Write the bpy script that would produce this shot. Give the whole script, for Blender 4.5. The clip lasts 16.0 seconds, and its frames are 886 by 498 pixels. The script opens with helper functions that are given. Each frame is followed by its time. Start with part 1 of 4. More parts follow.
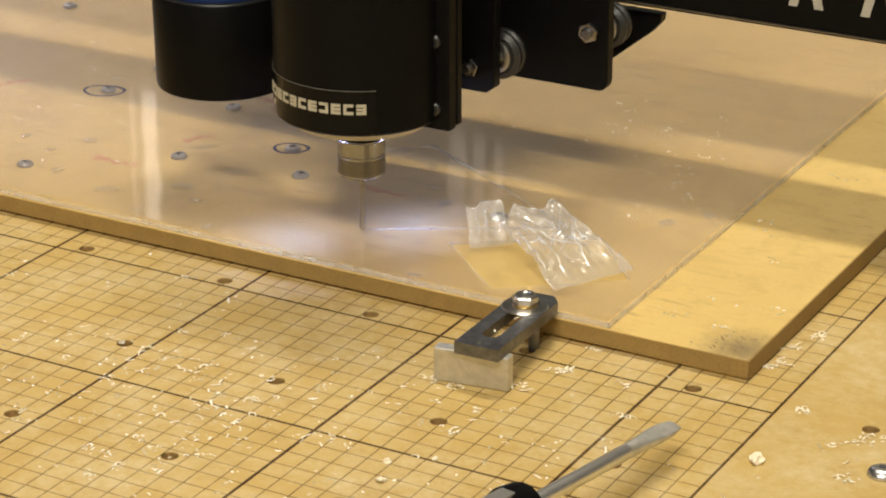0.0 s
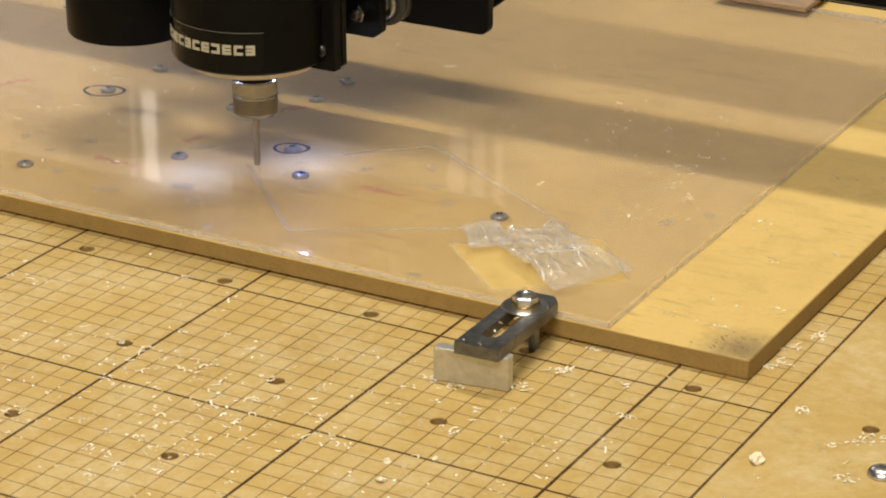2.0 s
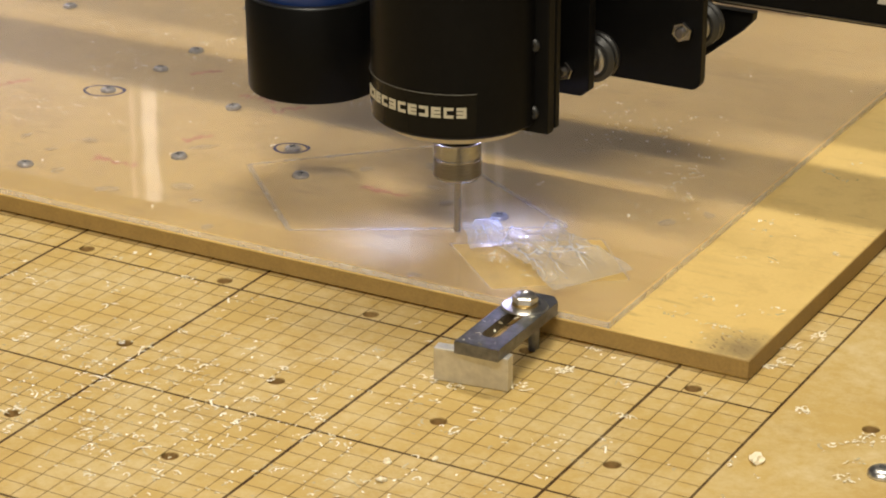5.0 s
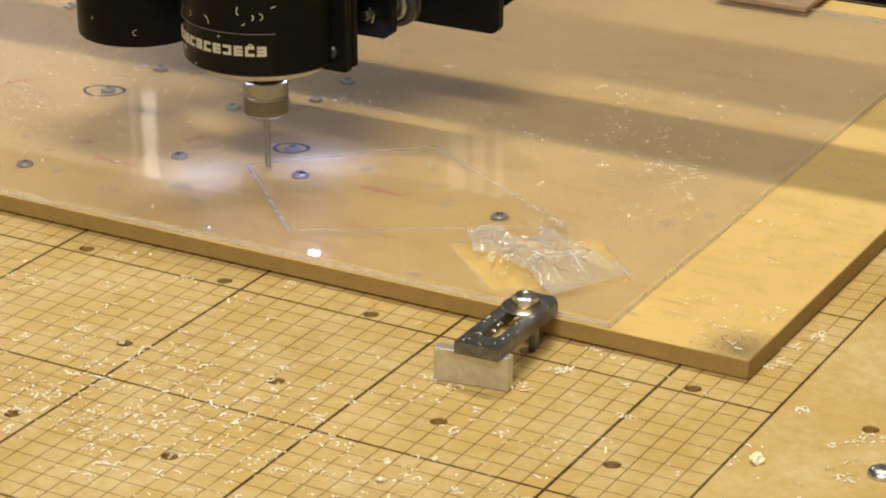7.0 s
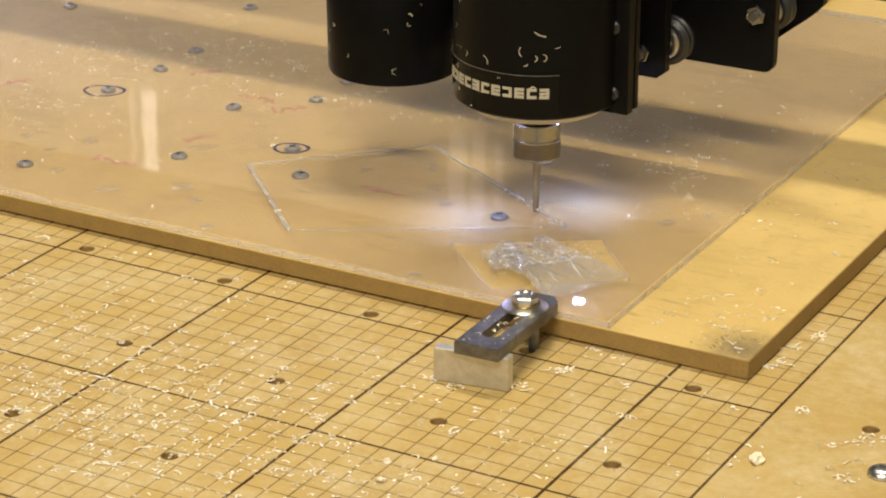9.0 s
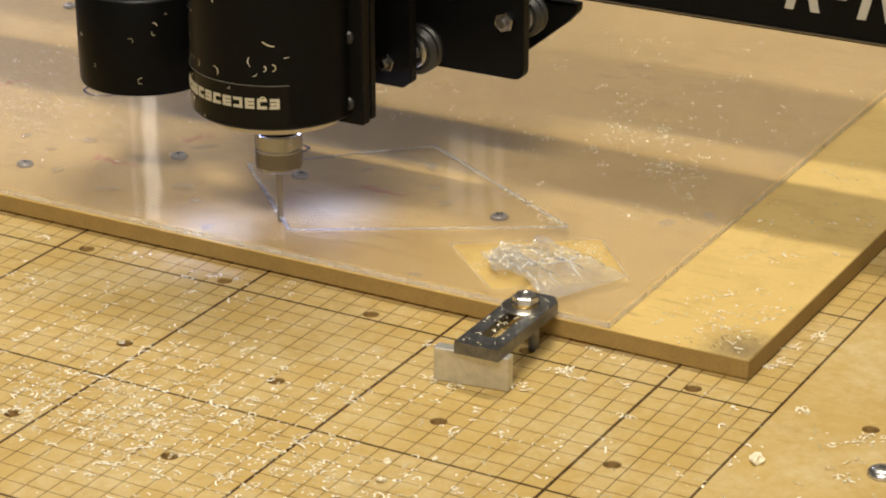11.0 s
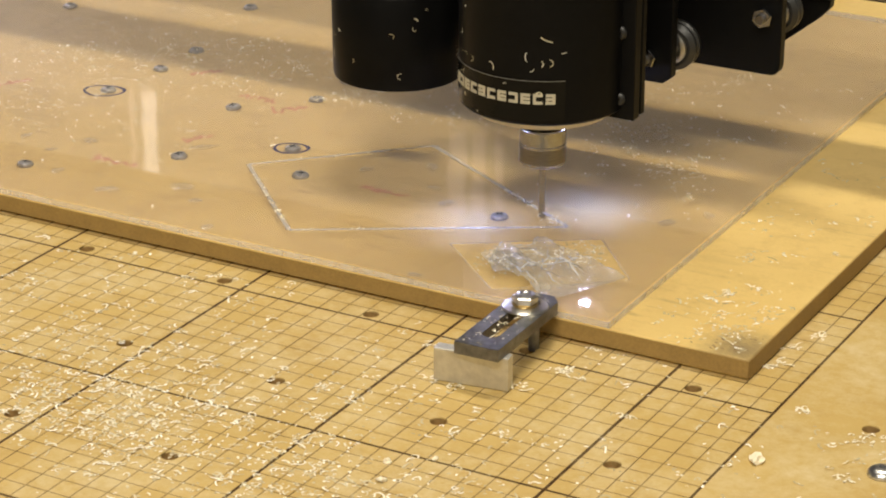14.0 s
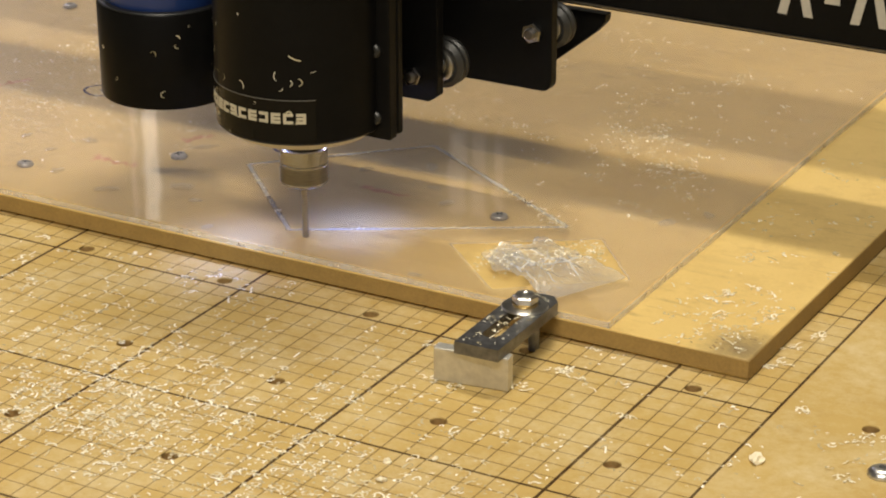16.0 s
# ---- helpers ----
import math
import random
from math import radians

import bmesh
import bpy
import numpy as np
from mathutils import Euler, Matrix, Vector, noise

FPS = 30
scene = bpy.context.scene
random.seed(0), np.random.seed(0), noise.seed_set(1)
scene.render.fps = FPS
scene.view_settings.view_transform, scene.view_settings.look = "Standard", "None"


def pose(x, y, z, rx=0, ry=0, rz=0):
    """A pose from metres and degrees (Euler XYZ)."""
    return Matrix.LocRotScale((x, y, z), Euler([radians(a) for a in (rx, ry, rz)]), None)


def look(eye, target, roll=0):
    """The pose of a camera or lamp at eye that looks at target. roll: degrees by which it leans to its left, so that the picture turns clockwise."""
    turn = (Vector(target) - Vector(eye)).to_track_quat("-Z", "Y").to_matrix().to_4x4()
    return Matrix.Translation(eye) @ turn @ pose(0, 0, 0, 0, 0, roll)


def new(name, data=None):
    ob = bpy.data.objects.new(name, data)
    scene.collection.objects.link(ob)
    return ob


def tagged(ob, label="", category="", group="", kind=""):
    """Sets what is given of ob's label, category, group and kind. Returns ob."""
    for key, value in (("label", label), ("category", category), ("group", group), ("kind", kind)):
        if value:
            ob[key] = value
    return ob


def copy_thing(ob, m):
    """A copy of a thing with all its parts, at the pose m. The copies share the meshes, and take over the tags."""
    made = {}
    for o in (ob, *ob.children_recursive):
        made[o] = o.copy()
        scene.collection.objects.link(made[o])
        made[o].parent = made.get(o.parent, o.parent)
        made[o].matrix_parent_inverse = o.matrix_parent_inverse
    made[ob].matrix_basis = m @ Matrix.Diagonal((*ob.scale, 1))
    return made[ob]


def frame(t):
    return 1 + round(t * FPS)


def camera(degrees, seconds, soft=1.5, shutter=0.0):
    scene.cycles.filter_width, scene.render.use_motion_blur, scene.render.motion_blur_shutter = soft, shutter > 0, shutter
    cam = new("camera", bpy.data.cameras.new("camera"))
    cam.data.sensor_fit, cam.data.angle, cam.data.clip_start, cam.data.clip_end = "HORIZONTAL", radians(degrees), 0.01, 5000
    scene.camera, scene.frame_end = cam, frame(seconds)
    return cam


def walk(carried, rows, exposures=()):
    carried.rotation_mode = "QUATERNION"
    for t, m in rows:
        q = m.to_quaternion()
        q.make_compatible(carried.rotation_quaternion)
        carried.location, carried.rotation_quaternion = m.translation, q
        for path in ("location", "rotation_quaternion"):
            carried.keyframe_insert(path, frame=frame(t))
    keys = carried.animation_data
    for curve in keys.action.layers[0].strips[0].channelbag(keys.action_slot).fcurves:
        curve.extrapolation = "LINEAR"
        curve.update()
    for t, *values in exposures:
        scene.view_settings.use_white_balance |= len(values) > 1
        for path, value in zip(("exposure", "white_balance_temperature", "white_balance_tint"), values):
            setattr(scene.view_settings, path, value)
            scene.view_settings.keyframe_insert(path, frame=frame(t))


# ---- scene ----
import itertools

# ---------------------------------------------------------------- camera
cam = camera(19.962, 16.0, soft=2.0)
CAM_POSE = pose(0.7689, -0.8379, 0.4412, 67.30, 0.0772, 29.1188)
walk(cam, [(0.0, CAM_POSE), (16.0, CAM_POSE)], [(0.0, -0.10), (0.9, -0.16), (2.5, -0.16), (4.2, -0.13), (6.5, -0.14), (8.0, -0.06), (9.2, -0.10), (11.5, -0.14), (13.2, -0.06), (14.6, -0.16), (16.0, -0.20)])

# ---------------------------------------------------------------- world, lamps, exposure
world = bpy.data.worlds.new("world")
scene.world = world
world.use_nodes = True
world.node_tree.nodes["Background"].inputs["Color"].default_value = (1.0, 0.93, 0.82, 1)
world.node_tree.nodes["Background"].inputs["Strength"].default_value = 0.02
scene.view_settings.exposure = 0.0


def tube_lamp(name, at, towards, length, width, watts, colour):
    data = bpy.data.lights.new(name, "AREA")
    data.shape, data.size, data.size_y, data.energy, data.color = "RECTANGLE", length, width, watts, colour
    ob = new(name, data)
    ob.matrix_world = look(at, towards)
    return ob


WARM, COOL = (1.0, 0.92, 0.77), (0.74, 0.73, 1.0)
LAMP_OVER = (0.18, 0.55, 2.50)
LAMP_FRONT = (1.00, -1.90, 2.55)
FILL_BACK = (-2.45, 2.20, 1.80)
tube_lamp("tube_light_over", LAMP_OVER, (0.18, 0.551, 0.0), 0.90, 0.13, 43.5, WARM)
tube_lamp("tube_light_front", LAMP_FRONT, (1.00, -1.899, 0.0), 1.6, 0.22, 104, WARM)
# broad cool fill, added at the back to give the film its sheen
tube_lamp("cool_fill_back", FILL_BACK, (-0.2, 0.3, 0.0), 1.3, 0.9, 27, COOL)


# ---------------------------------------------------------------- materials
def mat(name):
    m = bpy.data.materials.new(name)
    m.use_nodes = True
    nt = m.node_tree
    return m, nt, nt.nodes, nt.links, nt.nodes["Principled BSDF"]


def noise_tex(nt, scale, detail=4.0, rough=0.6, vec=None, stretch=None):
    n = nt.nodes.new("ShaderNodeTexNoise")
    n.inputs["Scale"].default_value = scale
    n.inputs["Detail"].default_value = detail
    n.inputs["Roughness"].default_value = rough
    if vec is None:
        tc = nt.nodes.new("ShaderNodeTexCoord")
        vec = tc.outputs["Object"]
    if stretch:
        mp = nt.nodes.new("ShaderNodeMapping")
        mp.inputs["Scale"].default_value = stretch
        nt.links.new(vec, mp.inputs["Vector"])
        vec = mp.outputs["Vector"]
    nt.links.new(vec, n.inputs["Vector"])
    return n.outputs["Fac"]


def ramp(nt, fac, stops):
    r = nt.nodes.new("ShaderNodeValToRGB")
    els = r.color_ramp.elements
    els[0].position, els[0].color = stops[0][0], (*stops[0][1], 1)
    els[1].position, els[1].color = stops[-1][0], (*stops[-1][1], 1)
    for pos, col in stops[1:-1]:
        els.new(pos).color = (*col, 1)
    nt.links.new(fac, r.inputs["Fac"])
    return r.outputs["Color"]


def mixc(nt, fac, a, b, blend="MIX"):
    m = nt.nodes.new("ShaderNodeMix")
    m.data_type, m.blend_type = "RGBA", blend
    for sock, v in ((m.inputs[0], fac), (m.inputs[6], a), (m.inputs[7], b)):
        if isinstance(v, (int, float)):
            sock.default_value = v
        elif isinstance(v, tuple):
            sock.default_value = (*v, 1)
        else:
            nt.links.new(v, sock)
    return m.outputs[2]


def math_node(nt, op, a, b=None, c=None):
    m = nt.nodes.new("ShaderNodeMath")
    m.operation = op
    for i, v in enumerate((a, b, c)):
        if v is None:
            continue
        if isinstance(v, (int, float)):
            m.inputs[i].default_value = v
        else:
            nt.links.new(v, m.inputs[i])
    return m.outputs[0]


def bump(nt, height, strength, distance, target):
    b = nt.nodes.new("ShaderNodeBump")
    b.inputs["Strength"].default_value = strength
    b.inputs["Distance"].default_value = distance
    nt.links.new(height, b.inputs["Height"])
    nt.links.new(b.outputs["Normal"], target.inputs["Normal"])


def plain(name, colour, rough=0.5, metal=0.0, vary=0.12, scale=150.0, relief=0.0, spec=0.5):
    m, nt, nodes, links, bsdf = mat(name)
    fac = noise_tex(nt, scale)
    dark = tuple(c * (1 - vary) for c in colour)
    light = tuple(min(1, c * (1 + vary)) for c in colour)
    big = noise_tex(nt, scale * 0.13, 3)
    col = mixc(nt, 0.4, ramp(nt, fac, [(0.3, dark), (0.7, light)]), ramp(nt, big, [(0.35, dark), (0.65, light)]))
    links.new(col, bsdf.inputs["Base Color"])
    bsdf.inputs["Metallic"].default_value = metal
    r = nt.nodes.new("ShaderNodeMapRange")
    r.inputs["To Min"].default_value, r.inputs["To Max"].default_value = rough * 0.8, min(1, rough * 1.2)
    links.new(big, r.inputs["Value"])
    links.new(r.outputs[0], bsdf.inputs["Roughness"])
    bsdf.inputs["Specular IOR Level"].default_value = spec
    if relief:
        bump(nt, fac, 0.5, relief, bsdf)
    return m


MDF_LIGHT, MDF_DARK = (0.575, 0.410, 0.148), (0.475, 0.318, 0.104)


def mdf_nodes(nt, light, dark):
    fine = noise_tex(nt, 900, 5, 0.7)
    mid = noise_tex(nt, 60, 4, 0.6)
    big = noise_tex(nt, 9, 3, 0.55)
    a = ramp(nt, fine, [(0.25, dark), (0.75, light)])
    b = ramp(nt, mid, [(0.25, tuple(c * 0.95 for c in dark)), (0.7, light)])
    c = ramp(nt, big, [(0.3, tuple(c * 0.93 for c in dark)), (0.7, light)])
    return mixc(nt, 0.4, mixc(nt, 0.35, a, b), c), fine


def grid_board_material():
    """Tan fibreboard with a printed grid: fine lines each 10 mm, bold ones each 100 mm, up to x = 0.45."""
    m, nt, nodes, links, bsdf = mat("printed_fibreboard")
    col, fine = mdf_nodes(nt, MDF_LIGHT, MDF_DARK)
    dust = noise_tex(nt, 130, 6, 0.8)
    drift = noise_tex(nt, 22, 4, 0.65)
    dusty = ramp(nt, math_node(nt, "MULTIPLY", dust, drift), [(0.20, (0, 0, 0)), (0.40, (0.75, 0.75, 0.75))])
    col = mixc(nt, dusty, col, (0.64, 0.52, 0.29))
    stain = ramp(nt, noise_tex(nt, 34, 6, 0.75), [(0.52, (0, 0, 0)), (0.72, (0.5, 0.5, 0.5))])
    col = mixc(nt, stain, col, (0.40, 0.265, 0.085))
    geo = nt.nodes.new("ShaderNodeNewGeometry")
    xyz = nt.nodes.new("ShaderNodeSeparateXYZ")
    links.new(geo.outputs["Position"], xyz.inputs[0])

    def line(axis, pitch, half):
        u = math_node(nt, "DIVIDE", xyz.outputs[axis], pitch)
        d = math_node(nt, "ABSOLUTE", math_node(nt, "SUBTRACT", u, math_node(nt, "ROUND", u)))
        return math_node(nt, "LESS_THAN", d, half / pitch)

    inside = math_node(nt, "LESS_THAN", xyz.outputs[0], 0.4504)
    minor = math_node(nt, "MAXIMUM", line(0, 0.01, 0.00029), line(1, 0.01, 0.00027))
    major = math_node(nt, "MAXIMUM", line(0, 0.1, 0.00072), line(1, 0.1, 0.00064))
    edge = math_node(nt, "COMPARE", xyz.outputs[0], 0.45, 0.0006)
    worn = noise_tex(nt, 70, 5, 0.7)
    minor = math_node(nt, "MULTIPLY", minor, ramp(nt, worn, [(0.32, (0.66, 0.66, 0.66)), (0.58, (1.0, 1.0, 1.0))]))
    lines = math_node(nt, "MULTIPLY", math_node(nt, "MAXIMUM", major, math_node(nt, "MULTIPLY", minor, 0.80)), inside)
    lines = math_node(nt, "MAXIMUM", lines, edge)
    lines = math_node(nt, "MULTIPLY", lines, math_node(nt, "SUBTRACT", 1.0, math_node(nt, "MULTIPLY", dusty, 0.30)))
    links.new(mixc(nt, lines, col, (0.050, 0.022, 0.004)), bsdf.inputs["Base Color"])
    bsdf.inputs["Roughness"].default_value = 0.7
    bsdf.inputs["Specular IOR Level"].default_value = 0.15
    bump(nt, fine, 0.25, 0.0002, bsdf)
    return m


def panel_material():
    """Smooth fibreboard of the spoil panel, with faint smears."""
    m, nt, nodes, links, bsdf = mat("smooth_fibreboard")
    col, fine = mdf_nodes(nt, (0.80, 0.580, 0.213), (0.68, 0.466, 0.150))
    streak = noise_tex(nt, 26, 5, 0.7, None, (0.35, 1.6, 1.0))
    smear = ramp(nt, streak, [(0.56, (0, 0, 0)), (0.74, (0.4, 0.4, 0.4))])
    col = mixc(nt, smear, col, (0.40, 0.26, 0.09))
    blot = noise_tex(nt, 48, 6, 0.75)
    col = mixc(nt, ramp(nt, blot, [(0.50, (0, 0, 0)), (0.72, (0.45, 0.45, 0.45))]), col, (0.46, 0.29, 0.09))
    scuff = noise_tex(nt, 95, 4, 0.6, None, (0.45, 2.2, 1.0))
    patch = noise_tex(nt, 14, 3, 0.5)
    scuffs = math_node(nt, "MULTIPLY", ramp(nt, scuff, [(0.57, (0, 0, 0)), (0.68, (0.38, 0.38, 0.38))]), ramp(nt, patch, [(0.45, (0, 0, 0)), (0.60, (1, 1, 1))]))
    col = mixc(nt, scuffs, col, (0.30, 0.19, 0.07))
    # a grimy corner where the panel has been handled
    geo = nt.nodes.new("ShaderNodeNewGeometry")
    dist = nt.nodes.new("ShaderNodeVectorMath")
    dist.operation = "DISTANCE"
    links.new(geo.outputs["Position"], dist.inputs[0])
    dist.inputs[1].default_value = (0.424, 0.030, 0.0095)
    grime = noise_tex(nt, 210, 5, 0.75)
    near = ramp(nt, math_node(nt, "ADD", dist.outputs["Value"], math_node(nt, "MULTIPLY", grime, 0.022)), [(0.014, (0.75, 0.75, 0.75)), (0.034, (0, 0, 0))])
    col = mixc(nt, near, col, (0.16, 0.12, 0.07))
    links.new(col, bsdf.inputs["Base Color"])
    bsdf.inputs["Roughness"].default_value = 0.42
    bump(nt, fine, 0.2, 0.00015, bsdf)
    return m


def clear_material(name, haze, tint, rough, ior=1.49, gloss_noise=0.0, gloss=1.0, gloss_scale=160, veil=0.0, veil_rough=0.34):
    """A clear sheet: light goes straight through, with the gloss of its surface and a little milky haze."""
    m, nt, nodes, links, bsdf = mat(name)
    out = nodes["Material Output"]
    tr = nodes.new("ShaderNodeBsdfTransparent")
    tr.inputs["Color"].default_value = (*tint, 1)
    gl = nodes.new("ShaderNodeBsdfGlossy")
    gl.inputs["Roughness"].default_value = rough
    df = nodes.new("ShaderNodeBsdfDiffuse")
    df.inputs["Color"].default_value = (0.82, 0.82, 0.84, 1)
    lw = nodes.new("ShaderNodeLayerWeight")
    lw.inputs["Blend"].default_value = 0.5
    f0 = ((ior - 1) / (ior + 1)) ** 2 * gloss
    schlick = math_node(nt, "MULTIPLY_ADD", math_node(nt, "POWER", lw.outputs["Facing"], 5.0), (1 - f0) * gloss, f0)
    hz = nodes.new("ShaderNodeMixShader")
    fac = noise_tex(nt, 45, 5, 0.7)
    r = nt.nodes.new("ShaderNodeMapRange")
    r.inputs["From Min"].default_value, r.inputs["From Max"].default_value = 0.3, 0.7
    r.inputs["To Min"].default_value, r.inputs["To Max"].default_value = haze * 0.6, haze * 1.4
    links.new(fac, r.inputs["Value"])
    links.new(r.outputs[0], hz.inputs[0])
    links.new(tr.outputs[0], hz.inputs[1])
    links.new(df.outputs[0], hz.inputs[2])
    if veil:
        # a rough gloss that scatters light onwards
        vg = nodes.new("ShaderNodeBsdfGlossy")
        vg.inputs["Roughness"].default_value = veil_rough
        veiled = nodes.new("ShaderNodeMixShader")
        veiled.inputs[0].default_value = veil
        links.new(hz.outputs[0], veiled.inputs[1])
        links.new(vg.outputs[0], veiled.inputs[2])
        hz = veiled
    mx = nodes.new("ShaderNodeMixShader")
    links.new(schlick, mx.inputs[0])
    links.new(hz.outputs[0], mx.inputs[1])
    links.new(gl.outputs[0], mx.inputs[2])
    if gloss_noise:
        b = nt.nodes.new("ShaderNodeBump")
        b.inputs["Strength"].default_value = 0.6
        b.inputs["Distance"].default_value = gloss_noise
        links.new(noise_tex(nt, gloss_scale, 2, 0.5), b.inputs["Height"])
        links.new(b.outputs[0], gl.inputs["Normal"])
    links.new(mx.outputs[0], out.inputs["Surface"])
    return m


def glow(name, colour, strength):
    m, nt, nodes, links, bsdf = mat(name)
    bsdf.inputs["Base Color"].default_value = (*colour, 1)
    bsdf.inputs["Emission Color"].default_value = (*colour, 1)
    bsdf.inputs["Emission Strength"].default_value = strength
    return m


def brushed_material(name, colour, rough):
    m, nt, nodes, links, bsdf = mat(name)
    fac = noise_tex(nt, 220, 4, 0.6, None, (1.0, 1.0, 9.0))
    links.new(ramp(nt, fac, [(0.3, tuple(c * 0.75 for c in colour)), (0.7, colour)]), bsdf.inputs["Base Color"])
    bsdf.inputs["Metallic"].default_value = 1.0
    bsdf.inputs["Roughness"].default_value = rough
    bump(nt, fac, 0.3, 0.0001, bsdf)
    return m


M_BOARD = grid_board_material()
M_PANEL = panel_material()
M_EDGE = plain("fibreboard_edge", (0.31, 0.20, 0.062), 0.75, 0, 0.18, 700, 0.0003)
M_HOLE = plain("hole_brown", (0.36, 0.23, 0.09), 0.8, 0, 0.2, 500, 0.0, 0.08)
M_INSERT = plain("dull_zinc", (0.30, 0.26, 0.19), 0.45, 0.9, 0.2, 600)
M_ACRYLIC = clear_material("clear_acrylic", 0.01, (0.985, 0.985, 0.985), 0.03, gloss=0.12)
M_ACRYLIC_EDGE = clear_material("sawn_acrylic_edge", 0.26, (0.96, 0.95, 0.94), 0.3, gloss=0.5)
M_FILM = clear_material("milky_protective_film", 0.055, (0.985, 0.966, 0.985), 0.04, gloss_noise=0.00012, gloss_scale=26, veil=0.062, veil_rough=0.42)
M_BLISTER = clear_material("film_blister", 0.09, (0.99, 0.99, 1.0), 0.10, 1.36, veil=0.05, veil_rough=0.30)
M_CRUMPLE = clear_material("crumpled_clear_film", 0.23, (0.98, 0.98, 0.97), 0.10, 1.75, 0.0011, 1.0, 170, veil=0.05, veil_rough=0.30)
# pale colour that carries the highlights of the folds; also the torn edges
M_CREASE = clear_material("pale_film_crease", 0.55, (0.99, 0.99, 0.97), 0.22, 2.0, veil=0.2, veil_rough=0.4)
M_KERF = clear_material("frosted_cut", 0.15, (0.93, 0.93, 0.95), 0.35)
M_KERF_WIDE = clear_material("white_frosted_cut", 0.22, (0.95, 0.95, 0.96), 0.35)
M_BLACK = plain("black_anodised_aluminium", (0.0048, 0.0047, 0.0047), 0.40, 0.0, 0.2, 300, 0.00005, 0.09)
M_BLACKSAT = plain("black_satin_plastic", (0.0048, 0.0047, 0.0046), 0.36, 0.0, 0.15, 200, 0.0, 0.07)
M_LABEL = plain("black_glossy_label", (0.005, 0.005, 0.005), 0.2, 0.0, 0.15, 200, 0.0, 0.14)
M_CREAM = plain("cream_print", (0.50, 0.46, 0.35), 0.5, 0.0, 0.08, 900)
M_GREYPRINT = plain("grey_print", (0.44, 0.42, 0.37), 0.5, 0.0, 0.1, 500)
M_BORDER = plain("dim_grey_border", (0.17, 0.165, 0.15), 0.4, 0.0, 0.1, 500)
M_RING = plain("cream_white_plastic", (0.62, 0.56, 0.42), 0.35, 0.0, 0.05, 200)
M_LED = glow("led_bluish_white", (0.24, 0.36, 1.0), 4300.0)
# glow of the rings added to make the led glints in the film
M_LEDGLINT = glow("led_glint_glow", (0.55, 0.58, 1.0), 130.0)
M_NUT = brushed_material("brushed_steel", (0.40, 0.40, 0.41), 0.26)
M_NUTDARK = brushed_material("dark_brushed_steel", (0.22, 0.21, 0.20), 0.32)
M_CARBIDE = brushed_material("grey_carbide", (0.36, 0.33, 0.27), 0.34)
M_STEEL = brushed_material("zinc_plated_steel", (0.80, 0.78, 0.74), 0.28)
M_DARKSTEEL = plain("dark_oiled_steel", (0.19, 0.19, 0.195), 0.40, 0.85, 0.45, 260, 0.0001)
M_SCREW = plain("worn_screw_steel", (0.42, 0.41, 0.39), 0.32, 0.7, 0.3, 500)
M_SHAFT = plain("satin_chrome", (0.78, 0.77, 0.74), 0.34, 0.95, 0.06, 300)
M_BEARING = brushed_material("bearing_steel", (0.42, 0.41, 0.39), 0.30)
M_BRASS = brushed_material("yellow_zinc", (0.62, 0.47, 0.22), 0.3)
M_ALU = plain("sawn_aluminium", (0.66, 0.64, 0.58), 0.52, 0.9, 0.18, 240, 0.00012)
M_BLUE = plain("blue_plastic", (0.012, 0.035, 0.15), 0.3, 0.0, 0.1, 200)
M_RUBBER = plain("black_wheel_plastic", (0.02, 0.02, 0.019), 0.4, 0.0, 0.2, 300)


def shaving_material():
    """Translucent cream shavings, each a little different."""
    m, nt, nodes, links, bsdf = mat("translucent_shaving")
    geo = nodes.new("ShaderNodeNewGeometry")
    col = ramp(nt, geo.outputs["Random Per Island"], [(0.0, (0.70, 0.59, 0.35)), (0.5, (0.85, 0.76, 0.53)), (1.0, (0.96, 0.92, 0.80))])
    links.new(col, bsdf.inputs["Base Color"])
    bsdf.inputs["Roughness"].default_value = 0.65
    bsdf.inputs["Specular IOR Level"].default_value = 0.25
    tr = nodes.new("ShaderNodeBsdfTransparent")
    mx = nodes.new("ShaderNodeMixShader")
    r = nodes.new("ShaderNodeMapRange")
    r.inputs["To Min"].default_value, r.inputs["To Max"].default_value = 0.50, 1.0
    links.new(geo.outputs["Random Per Island"], r.inputs["Value"])
    links.new(r.outputs[0], mx.inputs[0])
    links.new(tr.outputs[0], mx.inputs[1])
    links.new(bsdf.outputs[0], mx.inputs[2])
    links.new(mx.outputs[0], nodes["Material Output"].inputs["Surface"])
    return m


M_CHIP = shaving_material()
M_TUFT = plain("cream_tuft", (0.86, 0.78, 0.58), 0.6, 0.0, 0.1, 900)
M_BLUEPEN = plain("blue_ink", (0.008, 0.008, 0.10), 0.7, 0.0, 0.2, 800, 0.0, 0.02)
M_REDPEN = plain("faded_red_ink", (0.68, 0.34, 0.20), 0.7, 0.0, 0.3, 800, 0.0, 0.05)
M_WALL = plain("grey_wall", (0.45, 0.44, 0.41), 0.85, 0.0, 0.06, 2.5)
M_CEIL = plain("grey_ceiling", (0.30, 0.29, 0.27), 0.9, 0.0, 0.04, 3)
M_FLOOR = plain("grey_concrete_floor", (0.22, 0.21, 0.19), 0.6, 0.0, 0.15, 6)
M_BENCH = plain("dark_bench_wood", (0.17, 0.11, 0.06), 0.55, 0.0, 0.2, 20)
M_PANE = glow("bright_window_pane", (1.0, 0.93, 0.80), 1.7)
M_PANE_DIM = glow("dim_window_pane", (1.0, 0.93, 0.84), 0.36)
M_TUBE = glow("tube_glass", (1.0, 0.92, 0.78), 3.0)
